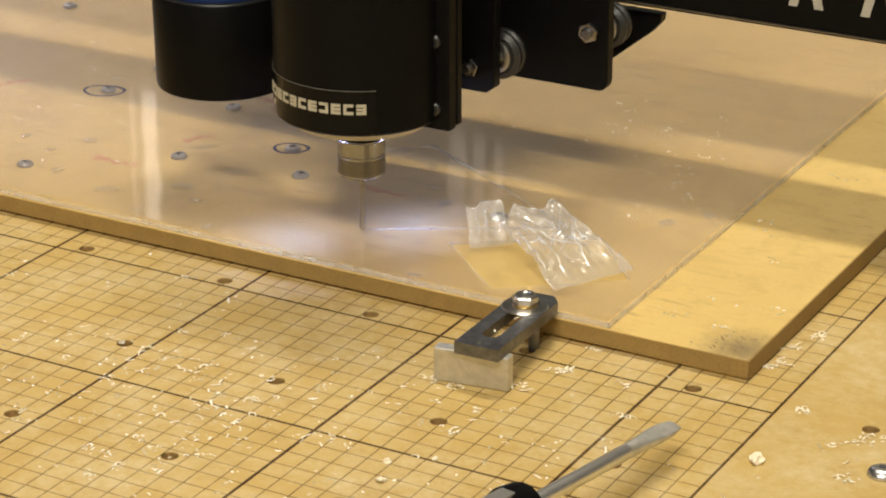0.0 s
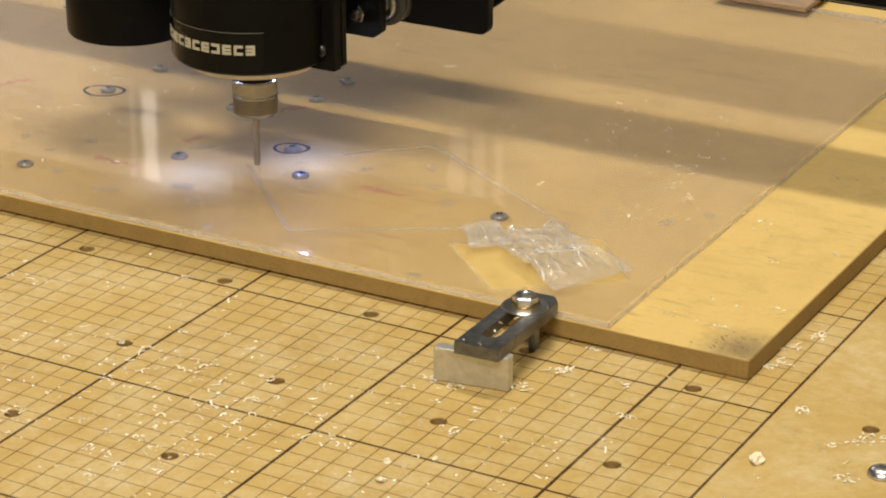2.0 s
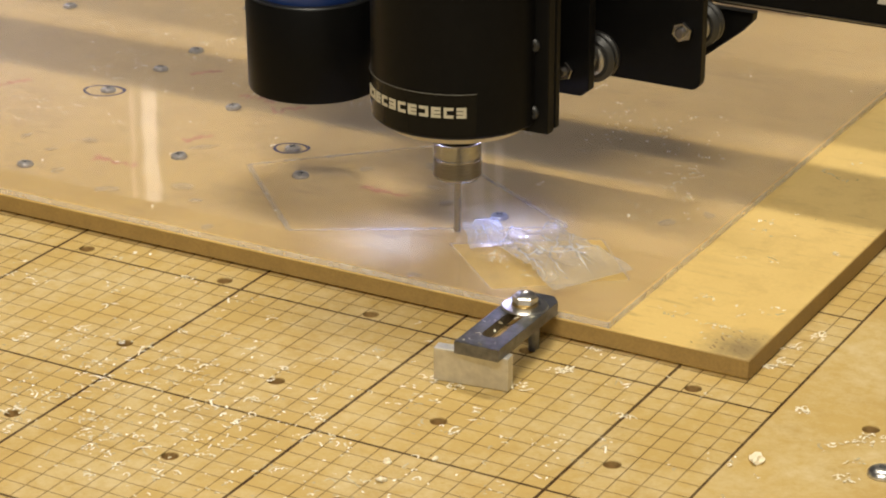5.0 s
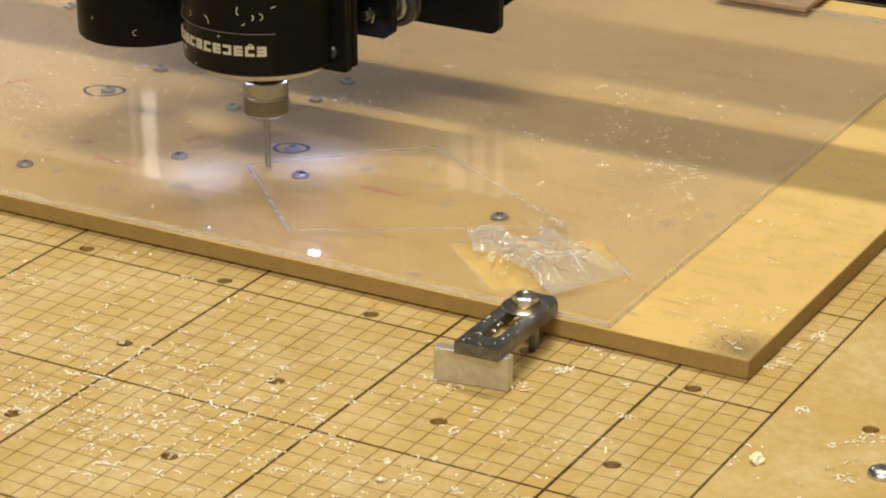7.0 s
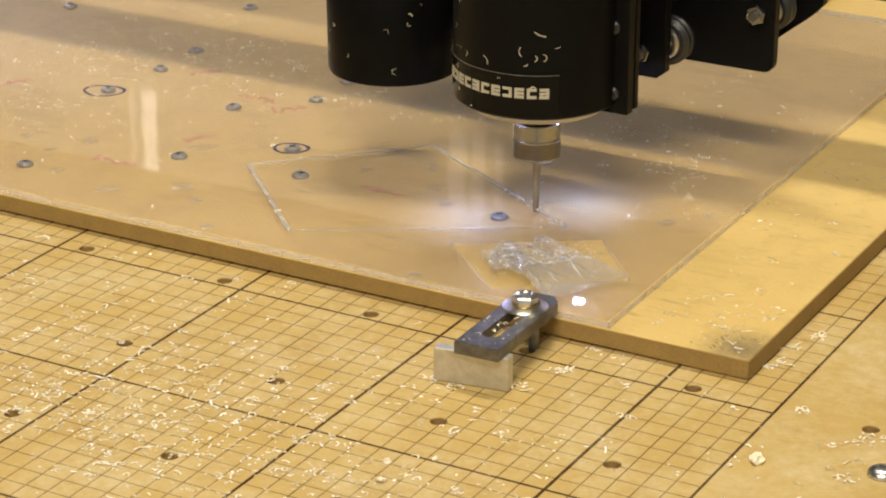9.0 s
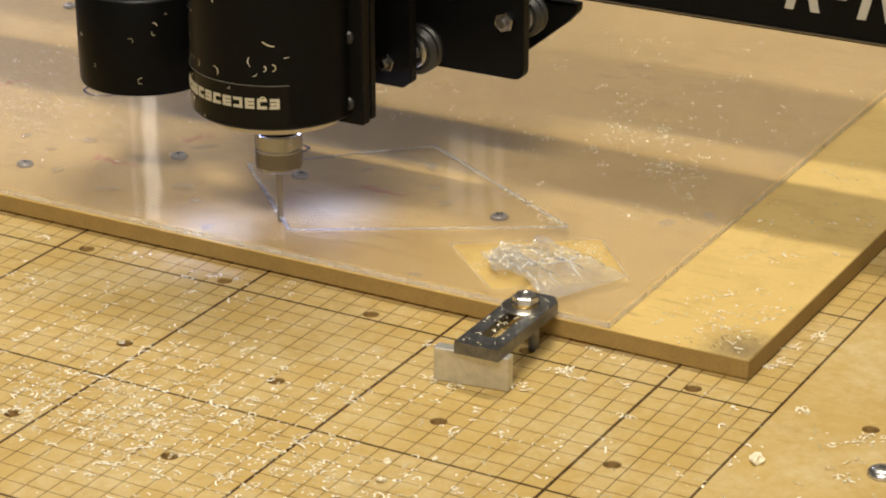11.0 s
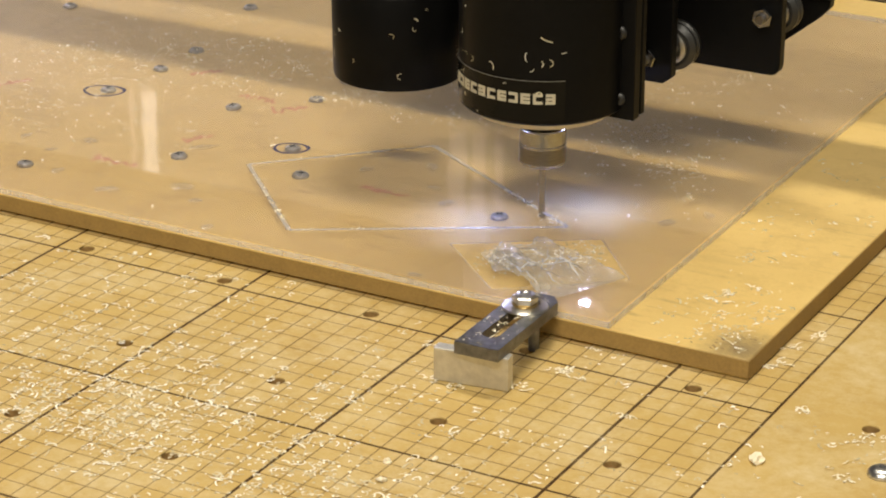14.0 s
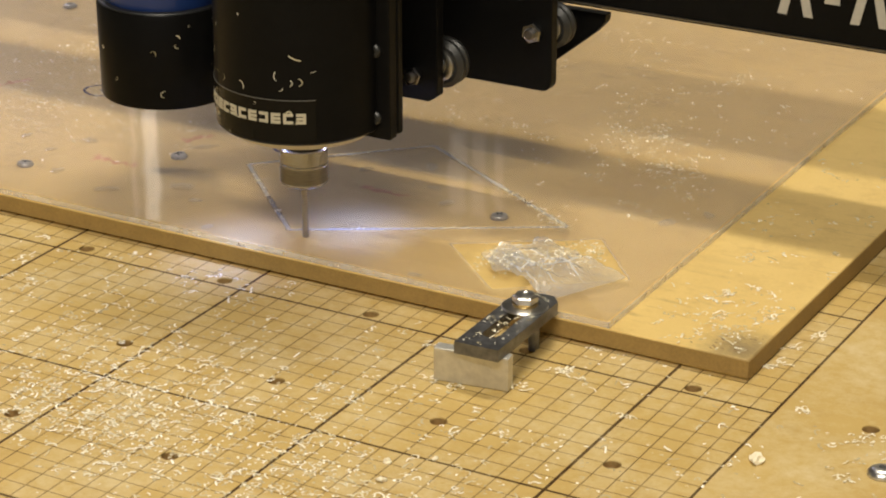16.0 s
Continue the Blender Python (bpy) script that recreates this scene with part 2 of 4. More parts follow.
M_SCRAP = plain("grey_brown_plywood", (0.34, 0.23, 0.14), 0.7, 0.0, 0.25, 160, 0.0003)
M_SMUDGE = plain("graphite_smear", (0.27, 0.18, 0.085), 0.6, 0.0, 0.3, 500)


# ---------------------------------------------------------------- mesh helpers
def part(name, bm, material, parent=None, label=""):
    me = bpy.data.meshes.new(name)
    bm.to_mesh(me)
    bm.free()
    me.materials.append(material)
    ob = new(name, me)
    if parent is not None:
        ob.parent = parent
    if label:
        ob["label"] = label
    return ob


def thing(name, label, category, group="", at=None):
    ob = new(name)
    ob.empty_display_size = 0.01
    if at is not None:
        ob.matrix_basis = at
    return tagged(ob, label, category, group)


def smooth(ob, angle=35):
    me = ob.data
    me.shade_smooth()
    me.set_sharp_from_angle(angle=radians(angle))
    return ob


def box(x0, x1, y0, y1, z0, z1, bevel=0.0, m=None):
    bm = bmesh.new()
    bmesh.ops.create_cube(bm, size=1, matrix=Matrix.LocRotScale(((x0 + x1) / 2, (y0 + y1) / 2, (z0 + z1) / 2), None, (x1 - x0, y1 - y0, z1 - z0)))
    if bevel:
        bmesh.ops.bevel(bm, geom=bm.edges[:], offset=bevel, segments=2, profile=0.6, affect="EDGES")
    if m is not None:
        bm.transform(m)
    return bm


def lathe(profile, n=48, m=None, capped=True):
    """Turns (radius, height) pairs round the z axis; ends are capped unless told otherwise."""
    bm = bmesh.new()
    rings = []
    for r, z in profile:
        rings.append([bm.verts.new((r * math.cos(2 * math.pi * k / n), r * math.sin(2 * math.pi * k / n), z)) for k in range(n)])
    for a, b in zip(rings, rings[1:]):
        for k in range(n):
            bm.faces.new((a[k], a[(k + 1) % n], b[(k + 1) % n], b[k]))
    if capped:
        bm.faces.new(rings[0][::-1])
        bm.faces.new(rings[-1])
    bmesh.ops.recalc_face_normals(bm, faces=bm.faces[:])
    if m is not None:
        bm.transform(m)
    return bm


def prism(points, y0, y1, bevel=0.0):
    """An outline in x and z, made solid from y0 to y1."""
    bm = bmesh.new()
    a = [bm.verts.new((x, y0, z)) for x, z in points]
    b = [bm.verts.new((x, y1, z)) for x, z in points]
    bm.faces.new(a)
    bm.faces.new(b[::-1])
    for k in range(len(points)):
        j = (k + 1) % len(points)
        bm.faces.new((a[k], b[k], b[j], a[j]))
    bmesh.ops.recalc_face_normals(bm, faces=bm.faces[:])
    if bevel:
        bmesh.ops.bevel(bm, geom=bm.edges[:], offset=bevel, segments=2, profile=0.6, affect="EDGES")
    return bm


def merge(*bms):
    out = bmesh.new()
    for b in bms:
        me = bpy.data.meshes.new("tmp")
        b.to_mesh(me)
        b.free()
        out.from_mesh(me)
        bpy.data.meshes.remove(me)
    return out


def ribbon(points, width, z, thick=0.0001):
    """A flat stroke along points in x and y."""
    bm = bmesh.new()
    rows = []
    for i, p in enumerate(points):
        a, b = Vector(points[max(i - 1, 0)]), Vector(points[min(i + 1, len(points) - 1)])
        d = (b - a).normalized()
        n = Vector((-d.y, d.x)) * width / 2
        rows.append([bm.verts.new((p[0] + s * n.x, p[1] + s * n.y, z + thick + i * 0.0000015)) for s in (1, -1)])
    for a, b in zip(rows, rows[1:]):
        bm.faces.new((a[0], a[1], b[1], b[0]))
    return bm


ROT_Y = Matrix.Rotation(radians(90), 4, "X")   # turns the z axis to -y


def hex_nut(r, h):
    bm = lathe([(r * 0.94, 0), (r, h * 0.12), (r, h * 0.85), (r * 0.92, h)], 6)
    return bm


# ---------------------------------------------------------------- the room
def build_room():
    lo, hi, top, floor_z, t = (-3.2, -3.0), (3.2, 2.6), 2.75, -0.85, 0.12
    tagged(part("floor", box(lo[0] - t, hi[0] + t, lo[1] - t, hi[1] + t, floor_z - t, floor_z), M_FLOOR), "grey concrete workshop floor", "floor", kind="structure")
    tagged(part("ceiling", box(lo[0] - t, hi[0] + t, lo[1] - t, hi[1] + t, top, top + t), M_CEIL), "grey painted ceiling", "ceiling", kind="structure")
    tagged(part("wall_west", box(lo[0] - t, lo[0], lo[1], hi[1], floor_z, top), M_WALL), "grey painted wall", "wall", kind="structure")
    tagged(part("wall_east", box(hi[0], hi[0] + t, lo[1], hi[1], floor_z, top), M_WALL), "grey painted wall", "wall", kind="structure")
    tagged(part("wall_south", box(lo[0] - t, hi[0] + t, lo[1] - t, lo[1], floor_z, top), M_WALL), "grey painted wall", "wall", kind="structure")
    # the north wall has narrow window slots, whose light shows in the clear sheet
    slots = [(-1.794, -1.779, 1.05, 1.31), (-1.766, -1.731, 1.05, 1.31), (-1.140, -1.104, 1.02, 1.16), (-1.094, -1.068, 1.02, 1.16), (-1.052, -1.034, 1.02, 1.14)]
    xs = [lo[0] - t] + [v for s in slots for v in s[:2]] + [hi[0] + t]
    bms = []
    for a, b in zip(xs[0::2], xs[1::2]):
        bms.append(box(a, b, hi[1], hi[1] + t, floor_z, top))
    for a, b, z0, z1 in slots:
        bms.append(box(a, b, hi[1], hi[1] + t, floor_z, z0))
        bms.append(box(a, b, hi[1], hi[1] + t, z1, top))
    tagged(part("wall_north", merge(*bms), M_WALL), "grey painted wall with narrow window slots", "wall", kind="structure")
    for i, (a, b, z0, z1) in enumerate(slots):
        w = tagged(new("window_%d" % (i + 1)), "narrow bright window slot in the wall", "window", kind="structure")
        part("pane", box(a, b, hi[1] + 0.004, hi[1] + 0.010, z0, z1), M_PANE if i == 1 else M_PANE_DIM, w)
    # the third fixture only houses the added back fill
    for name, at, ln, wd in (("ceiling_light", LAMP_OVER, 0.90, 0.13), ("ceiling_light", LAMP_FRONT, 1.6, 0.22), ("ceiling_light", FILL_BACK, 1.3, 0.9)):
        f = thing(name, "white tube light or added fill panel hung from the ceiling", "ceiling light", "tube lights", pose(at[0], at[1], at[2]))
        part("housing", box(-ln / 2 - 0.03, ln / 2 + 0.03, -wd / 2 - 0.02, wd / 2 + 0.02, 0.012, 0.06, 0.004), M_CEIL, f)
        part("diffuser", box(-ln / 2, ln / 2, -wd / 2, wd / 2, 0.004, 0.0115), M_TUBE, f)
        for s in (-1, 1):
            part("hanger", box(s * ln * 0.4 - 0.004, s * ln * 0.4 + 0.004, -0.004, 0.004, 0.06, top - at[2]), M_CEIL, f)


def build_bench():
    b = thing("work_bench", "dark wooden work bench under the machine bed", "bench")
    part("top", box(-0.62, 0.72, -0.62, 0.78, -0.075, -0.0192, 0.003), M_BENCH, b)
    for x, y in itertools.product((-0.56, 0.66), (-0.56, 0.72)):
        part("leg", box(x - 0.04, x + 0.04, y - 0.04, y + 0.04, -0.85, -0.075, 0.003), M_BENCH, b)


# ---------------------------------------------------------------- the machine bed
HOLE_X, HOLE_Y, PITCH, HOLE_R = 0.1134, 0.0053, 0.075, 0.0034
BED_I, BED_J = range(-9, 8), range(-7, 10)


def build_bed():
    """Printed bed board, a square cell round each hole."""
    verts, faces, n = [], [], 24
    ring = [(math.cos(2 * math.pi * k / n + math.pi / 4), math.sin(2 * math.pi * k / n + math.pi / 4)) for k in range(n)]
    for i, j in itertools.product(BED_I, BED_J):
        cx, cy, h = HOLE_X + PITCH * i, HOLE_Y + PITCH * j, PITCH / 2
        base = len(verts)
        for c, s in ring:
            k = h / max(abs(c), abs(s))
            verts.append((cx + c * k, cy + s * k, 0.0))
        verts += [(cx + c * HOLE_R * 1.06, cy + s * HOLE_R * 1.06, 0.0) for c, s in ring]
        verts += [(cx + c * HOLE_R, cy + s * HOLE_R, -0.0005) for c, s in ring]
        for a in range(n):
            b = (a + 1) % n
            faces.append((base + a, base + b, base + n + b, base + n + a))
            faces.append((base + n + a, base + n + b, base + 2 * n + b, base + 2 * n + a))
    me = bpy.data.meshes.new("machine_bed")
    me.from_pydata(verts, [], faces)
    joined = bmesh.new()
    joined.from_mesh(me)
    bmesh.ops.remove_doubles(joined, verts=joined.verts[:], dist=0.00005)
    joined.to_mesh(me)
    joined.free()
    me.materials.append(M_BOARD)
    bed = tagged(new("machine_bed", me), "tan fibreboard bed printed with a brown measuring grid", "work surface", kind="structure")
    x0, x1 = HOLE_X + PITCH * (BED_I[0] - 0.5), HOLE_X + PITCH * (BED_I[-1] + 0.5)
    y0, y1 = HOLE_Y + PITCH * (BED_J[0] - 0.5), HOLE_Y + PITCH * (BED_J[-1] + 0.5)
    part("underside", box(x0, x1, y0, y1, -0.019, -0.0125), M_EDGE, bed)
    part("rim", merge(box(x0, x1, y0 - 0.004, y0, -0.019, -0.0002), box(x0, x1, y1, y1 + 0.004, -0.019, -0.0002),
                      box(x0 - 0.004, x0, y0, y1, -0.019, -0.0002), box(x1, x1 + 0.004, y0, y1, -0.019, -0.0002)), M_EDGE, bed)
    # each hole is lined and has a metal insert low down
    cup = lathe([(HOLE_R, -0.0005), (HOLE_R, -0.0034), (HOLE_R * 0.9, -0.0036), (HOLE_R * 0.70, -0.0038), (HOLE_R * 0.70, -0.012), (0.0004, -0.012)], 20)
    cup.faces.ensure_lookup_table()
    bmesh.ops.delete(cup, geom=[f for f in cup.faces if len(f.verts) > 4], context="FACES_ONLY")
    cme = bpy.data.meshes.new("hole_liner")
    cup.to_mesh(cme)
    cup.free()
    cme.materials.append(M_HOLE)
    for i, j in itertools.product(BED_I, BED_J):
        ob = new("hole_liner", cme)
        ob.parent = bed
        ob.location = (HOLE_X + PITCH * i, HOLE_Y + PITCH * j, 0)


def build_bed_screw():
    s = thing("bed_screw", "shiny domed steel screw in the bed", "screw", at=pose(0.5052, -0.0285, 0))
    smooth(part("head", lathe([(0.0058, 0.0002), (0.0058, 0.0010), (0.0050, 0.0022), (0.0034, 0.0031), (0.0016, 0.0034)], 32), M_STEEL, s))
    part("socket", lathe([(0.0015, 0.00345), (0.0014, 0.0036)], 6), M_DARKSTEEL, s)


# ---------------------------------------------------------------- spoil panel, sheet and film
PX1, PY0, PZ = 0.430, 0.0215, 0.0095
AX1, AZ = 0.3675, 0.0125
PATCH = [(0.270, 0.0632), (0.3265, 0.1004), (0.3571, 0.0647), (0.3101, 0.0269)]


def build_panel():
    # the panel is a little bowed: its front edge stands clear of the bed, more so away from the free corner
    foot = bmesh.new()
    low = [foot.verts.new((x, y, 0.0002)) for x, y in ((-0.62, PY0 + 0.006), (0.30, PY0 + 0.004), (PX1 - 0.0008, PY0 + 0.0008), (PX1 - 0.0008, 0.70), (-0.62, 0.70))]
    solid = bmesh.ops.extrude_face_region(foot, geom=[foot.faces.new(low)])
    bmesh.ops.translate(foot, verts=[v for v in solid["geom"] if isinstance(v, bmesh.types.BMVert)], vec=(0, 0, 0.0014))
    bmesh.ops.recalc_face_normals(foot, faces=foot.faces[:])
    p = tagged(part("spoil_panel", merge(box(-0.62, PX1, PY0, 0.70, 0.0013, PZ, 0.0005), foot), M_PANEL), "tan fibreboard panel clamped flat on the bed", "board")
    part("sawn_edge", merge(box(-0.62, PX1 + 0.0003, PY0 - 0.0003, PY0 + 0.0001, 0.0017, PZ - 0.0006),
                            box(PX1 - 0.0001, PX1 + 0.0003, PY0, 0.70, 0.0009, PZ - 0.0006)), M_EDGE, p, "darker sawn edge")
    rnd = random.Random(5)
    smears = []
    for k in range(26):
        x, y = 0.4275 - abs(rnd.gauss(0, 0.012)), PY0 + 0.002 + abs(rnd.gauss(0, 0.010))
        l, a = rnd.uniform(0.0006, 0.0035), rnd.gauss(0.5, 0.25)
        smears.append(ribbon([(x, y), (x - l * math.cos(a) * 0.5, y + l * math.sin(a) * 0.5), (x - l * math.cos(a), y + l * math.sin(a))], rnd.uniform(0.0003, 0.0009), PZ))
    part("smear", merge(*smears), M_SMUDGE, p, "grey smears at the corner")


def blister(rnd, x, y, r, long):
    """A low uneven dome in the film."""
    bm = bmesh.new()
    turn, n, seed = rnd.uniform(0, 3.1), 18, rnd.uniform(0, 50)
    rings = []
    for j, (f, h) in enumerate(((1.0, 0.0), (0.82, 0.35), (0.58, 0.72), (0.30, 0.93), (0.08, 1.0))):
        row = []
        for k in range(n):
            a = 2 * math.pi * k / n
            q = r * f * (1 + 0.45 * noise.noise((math.cos(a) * 1.3 + seed, math.sin(a) * 1.3, 0.4)))
            u, v = q * long * math.cos(a), q * math.sin(a)
            z = r * 0.10 * h * (1 + 0.7 * noise.noise((u * 500, v * 500, seed)))
            row.append(bm.verts.new((x + u * math.cos(turn) - v * math.sin(turn), y + u * math.sin(turn) + v * math.cos(turn), AZ + 0.00028 + max(z, 0))))
        rings.append(row)
    for a, b in zip(rings, rings[1:]):
        for k in range(n):
            bm.faces.new((a[k], a[(k + 1) % n], b[(k + 1) % n], b[k]))
    bm.faces.new(rings[-1])
    for f in bm.faces:
        f.smooth = True
    return bm


def build_sheet():
    bm = box(-0.60, AX1, PY0 + 0.0006, 0.4715, PZ + 0.0002, AZ)
    bmesh.ops.delete(bm, geom=[f for f in bm.faces if f.normal.z < -0.5], context="FACES_ONLY")
    s = tagged(part("acrylic_sheet", bm, M_ACRYLIC), "clear acrylic sheet lying on the tan panel", "plastic sheet")
    part("sawn_edge", merge(box(-0.60, AX1 + 0.0004, PY0 + 0.0001, PY0 + 0.0005, PZ + 0.0003, AZ - 0.0002),
                            box(AX1 + 0.0001, AX1 + 0.0005, PY0 + 0.0001, 0.4715, PZ + 0.0003, AZ - 0.0002),
                            box(-0.60, AX1, 0.4716, 0.472, PZ + 0.0003, AZ - 0.0002)), M_ACRYLIC_EDGE, s, "frosted grey edge")
    # the milky film covers the sheet but for a torn four-sided patch
    bm = bmesh.new()
    cx, cy = [sum(p[i] for p in PATCH) / 4 for i in (0, 1)]
    n = 64
    rnd = random.Random(2)
    inner, outer = [], []
    ax0, ay0, ay1 = -0.60, PY0 + 0.0008, 0.4713
    for k in range(n):
        a = 2 * math.pi * k / n
        d = Vector((math.cos(a), math.sin(a)))
        best = 9.0
        for i in range(4):
            p, q = Vector(PATCH[i]), Vector(PATCH[(i + 1) % 4])
            e = q - p
            den = d.x * e.y - d.y * e.x
            if abs(den) < 1e-9:
                continue
            w = p - Vector((cx, cy))
            t, u = (w.x * e.y - w.y * e.x) / den, (w.x * d.y - w.y * d.x) / den
            if t > 0 and -1e-6 <= u <= 1 + 1e-6:
                best = min(best, t)
        best += rnd.uniform(-0.0006, 0.0006)
        inner.append(bm.verts.new((cx + d.x * best, cy + d.y * best, AZ + 0.0002)))
        ts = []
        if d.x > 1e-9: ts.append((AX1 - 0.0006 - cx) / d.x)
        if d.x < -1e-9: ts.append((ax0 - cx) / d.x)
        if d.y > 1e-9: ts.append((ay1 - cy) / d.y)
        if d.y < -1e-9: ts.append((ay0 - cy) / d.y)
        t = min(ts)
        outer.append(bm.verts.new((cx + d.x * t, cy + d.y * t, AZ + 0.0002)))
    for k in range(n):
        j = (k + 1) % n
        bm.faces.new((inner[k], outer[k], outer[j], inner[j]))
    # square off the far corners of the fan
    for corner in ((AX1 - 0.0006, ay1), (ax0, ay1), (ax0, ay0), (AX1 - 0.0006, ay0)):
        for k in range(n):
            j = (k + 1) % n
            a, b = outer[k].co, outer[j].co
            if abs(a.x - b.x) > 1e-5 and abs(a.y - b.y) > 1e-5:
                if min(abs(a.x - corner[0]), abs(b.x - corner[0])) < 1e-5 and min(abs(a.y - corner[1]), abs(b.y - corner[1])) < 1e-5:
                    bm.faces.new((outer[k], bm.verts.new((*corner, AZ + 0.0002)), outer[j]))
    bmesh.ops.recalc_face_normals(bm, faces=bm.faces[:])
    film = tagged(part("protective_film", bm, M_FILM), "thin milky protective film with a torn patch, on the acrylic", "film")
    lip = []
    for i in range(4):
        p, q = Vector(PATCH[i]), Vector(PATCH[(i + 1) % 4])
        pts = [p.lerp(q, k / 10) + Vector((rnd.uniform(-0.0003, 0.0003), rnd.uniform(-0.0003, 0.0003))) for k in range(11)]
        lip.append(ribbon(pts, 0.0009, AZ + 0.0004))
    part("torn_edge", merge(*lip), M_KERF, film, "pale curled edge of the torn patch")
    # blisters where air has got under the film
    for x, y, r, long in ((0.1251, 0.0638, 0.0042, 1.5), (0.0971, 0.0442, 0.0036, 1.9), (0.0183, 0.0840, 0.0030, 1.3), (0.0513, 0.0930, 0.0034, 1.4), (0.0415, 0.0740, 0.0024, 1.5), (0.1411, 0.0521, 0.0022, 1.7),
                          (0.1645, 0.0275, 0.0026, 1.5), (0.2156, 0.1436, 0.0036, 1.5), (0.2447, 0.1053, 0.0032, 1.2), (0.2300, 0.1190, 0.0024, 1.6), (0.3436, 0.1323, 0.0034, 1.6), (0.3570, 0.1497, 0.0030, 1.5),
                          (0.2728, 0.0255, 0.0024, 1.6), (0.1050, 0.1130, 0.0032, 2.2), (0.0620, 0.0520, 0.0028, 1.4), (0.1900, 0.1250, 0.0030, 1.5)):
        part("air_blister", blister(rnd, x, y, r, long), M_BLISTER, film, "whitish blister under the film")


def build_screws():
    proto = None
    spots = [(0.0390, 0.0563), (0.0977, 0.1011), (0.1636, 0.1077), (0.1409, 0.1364), (0.0094, 0.1644), (0.0815, 0.1733),
             (0.0133, 0.2062), (0.0125, 0.2411), (0.1125, 0.2044), (0.1118, 0.2371), (0.2712, 0.1069), (-0.0981, 0.2743), (-0.0050, 0.3219)]
    rnd = random.Random(8)
    for k, (x, y) in enumerate(spots):
        m = pose(x - 0.0004, y + 0.0012, PZ, rnd.uniform(-6, 6), rnd.uniform(-6, 6), rnd.uniform(0, 180))
        if proto is None:
            proto = thing("screw", "small steel cross-head screw in the panel", "screw", "screws in the panel", m)
            smooth(part("head", lathe([(0.0036, -0.0004), (0.0039, 0.0004), (0.0039, 0.0011), (0.0035, 0.0017), (0.0023, 0.0021), (0.0006, 0.0022)], 24), M_SCREW, proto))
            part("cross_slot", merge(box(-0.0019, 0.0019, -0.0004, 0.0004, 0.0013, 0.00228), box(-0.0004, 0.0004, -0.0019, 0.0019, 0.0013, 0.00228)), M_LABEL, proto)
            part("countersink", lathe([(0.0038, 0.00015), (0.0043, 0.0002), (0.0046, 0.0001)], 20, None, False), M_SMUDGE, proto, "dark countersink ring")
        else:
            copy_thing(proto, m)


def build_pen_marks():
    def loop(cx, cy, ax, ay, bx, by, wob):
        """A hand-drawn loop from its centre and two half-axes."""
        pts = []
        for k in range(49):
            u = 2 * math.pi * k / 45
            r = 1 + wob * math.sin(3 * u + 1) + 0.0016 * k
            pts.append((cx + r * (ax * math.cos(u) + bx * math.sin(u)), cy + r * (ay * math.cos(u) + by * math.sin(u))))
        return pts
    # drawn rings round two of the screws
    for row in ((0.0064, 0.1651, 0.00881, 0.00486, -0.00486, 0.00664), (0.1384, 0.1393, 0.00705, 0.00389, -0.00364, 0.00576)):
        tagged(part("pen_ring", ribbon(loop(*row, 0.03), 0.0015, PZ), M_BLUEPEN), "blue pen ring drawn round a screw on the panel", "pen mark", "pen rings")
    # unreadable red scrawl, as rows of short bars
    for k, ((x0, y0), (x1, y1)) in enumerate((((0.0604, 0.0825), (0.0862, 0.0817)), ((0.1959, 0.1106), (0.2204, 0.1109)), ((0.0294, 0.2102), (0.0442, 0.2205)),
                                             ((0.0724, 0.1942), (0.0959, 0.1929)), ((0.1000, 0.1830), (0.1150, 0.1930)), ((0.0863, 0.1223), (0.0940, 0.1358)), ((-0.0500, 0.1446), (-0.0380, 0.1600)))):
        rnd = random.Random(40 + k)
        a, b = Vector((x0, y0)), Vector((x1, y1))
        d = (b - a).normalized()
        n = Vector((-d.y, d.x))
        pts = []
        for i in range(150):
            u = i / 149
            c = u * 13
            w = 0.0052 * noise.noise((c, k * 3.1, 0.2)) * (1.5 if i < 30 else 0.9) + 0.0011 * math.sin(c * 4.4)
            pts.append(a.lerp(b, u) + n * w + d * 0.0022 * noise.noise((c * 1.3, 7.7, k)))
        tagged(part("pen_scrawl", ribbon(pts, 0.0014, PZ), M_REDPEN), "faded red pen scrawl on the panel", "pen mark", "red pen scrawls")


def build_scrap():
    tagged(part("plywood_scrap", box(0.225, 0.2812, 0.4597, 0.530, AZ + 0.0004, AZ + 0.0035, 0.0006), M_SCRAP), "grey-brown plywood scrap lying on the acrylic", "wood scrap")


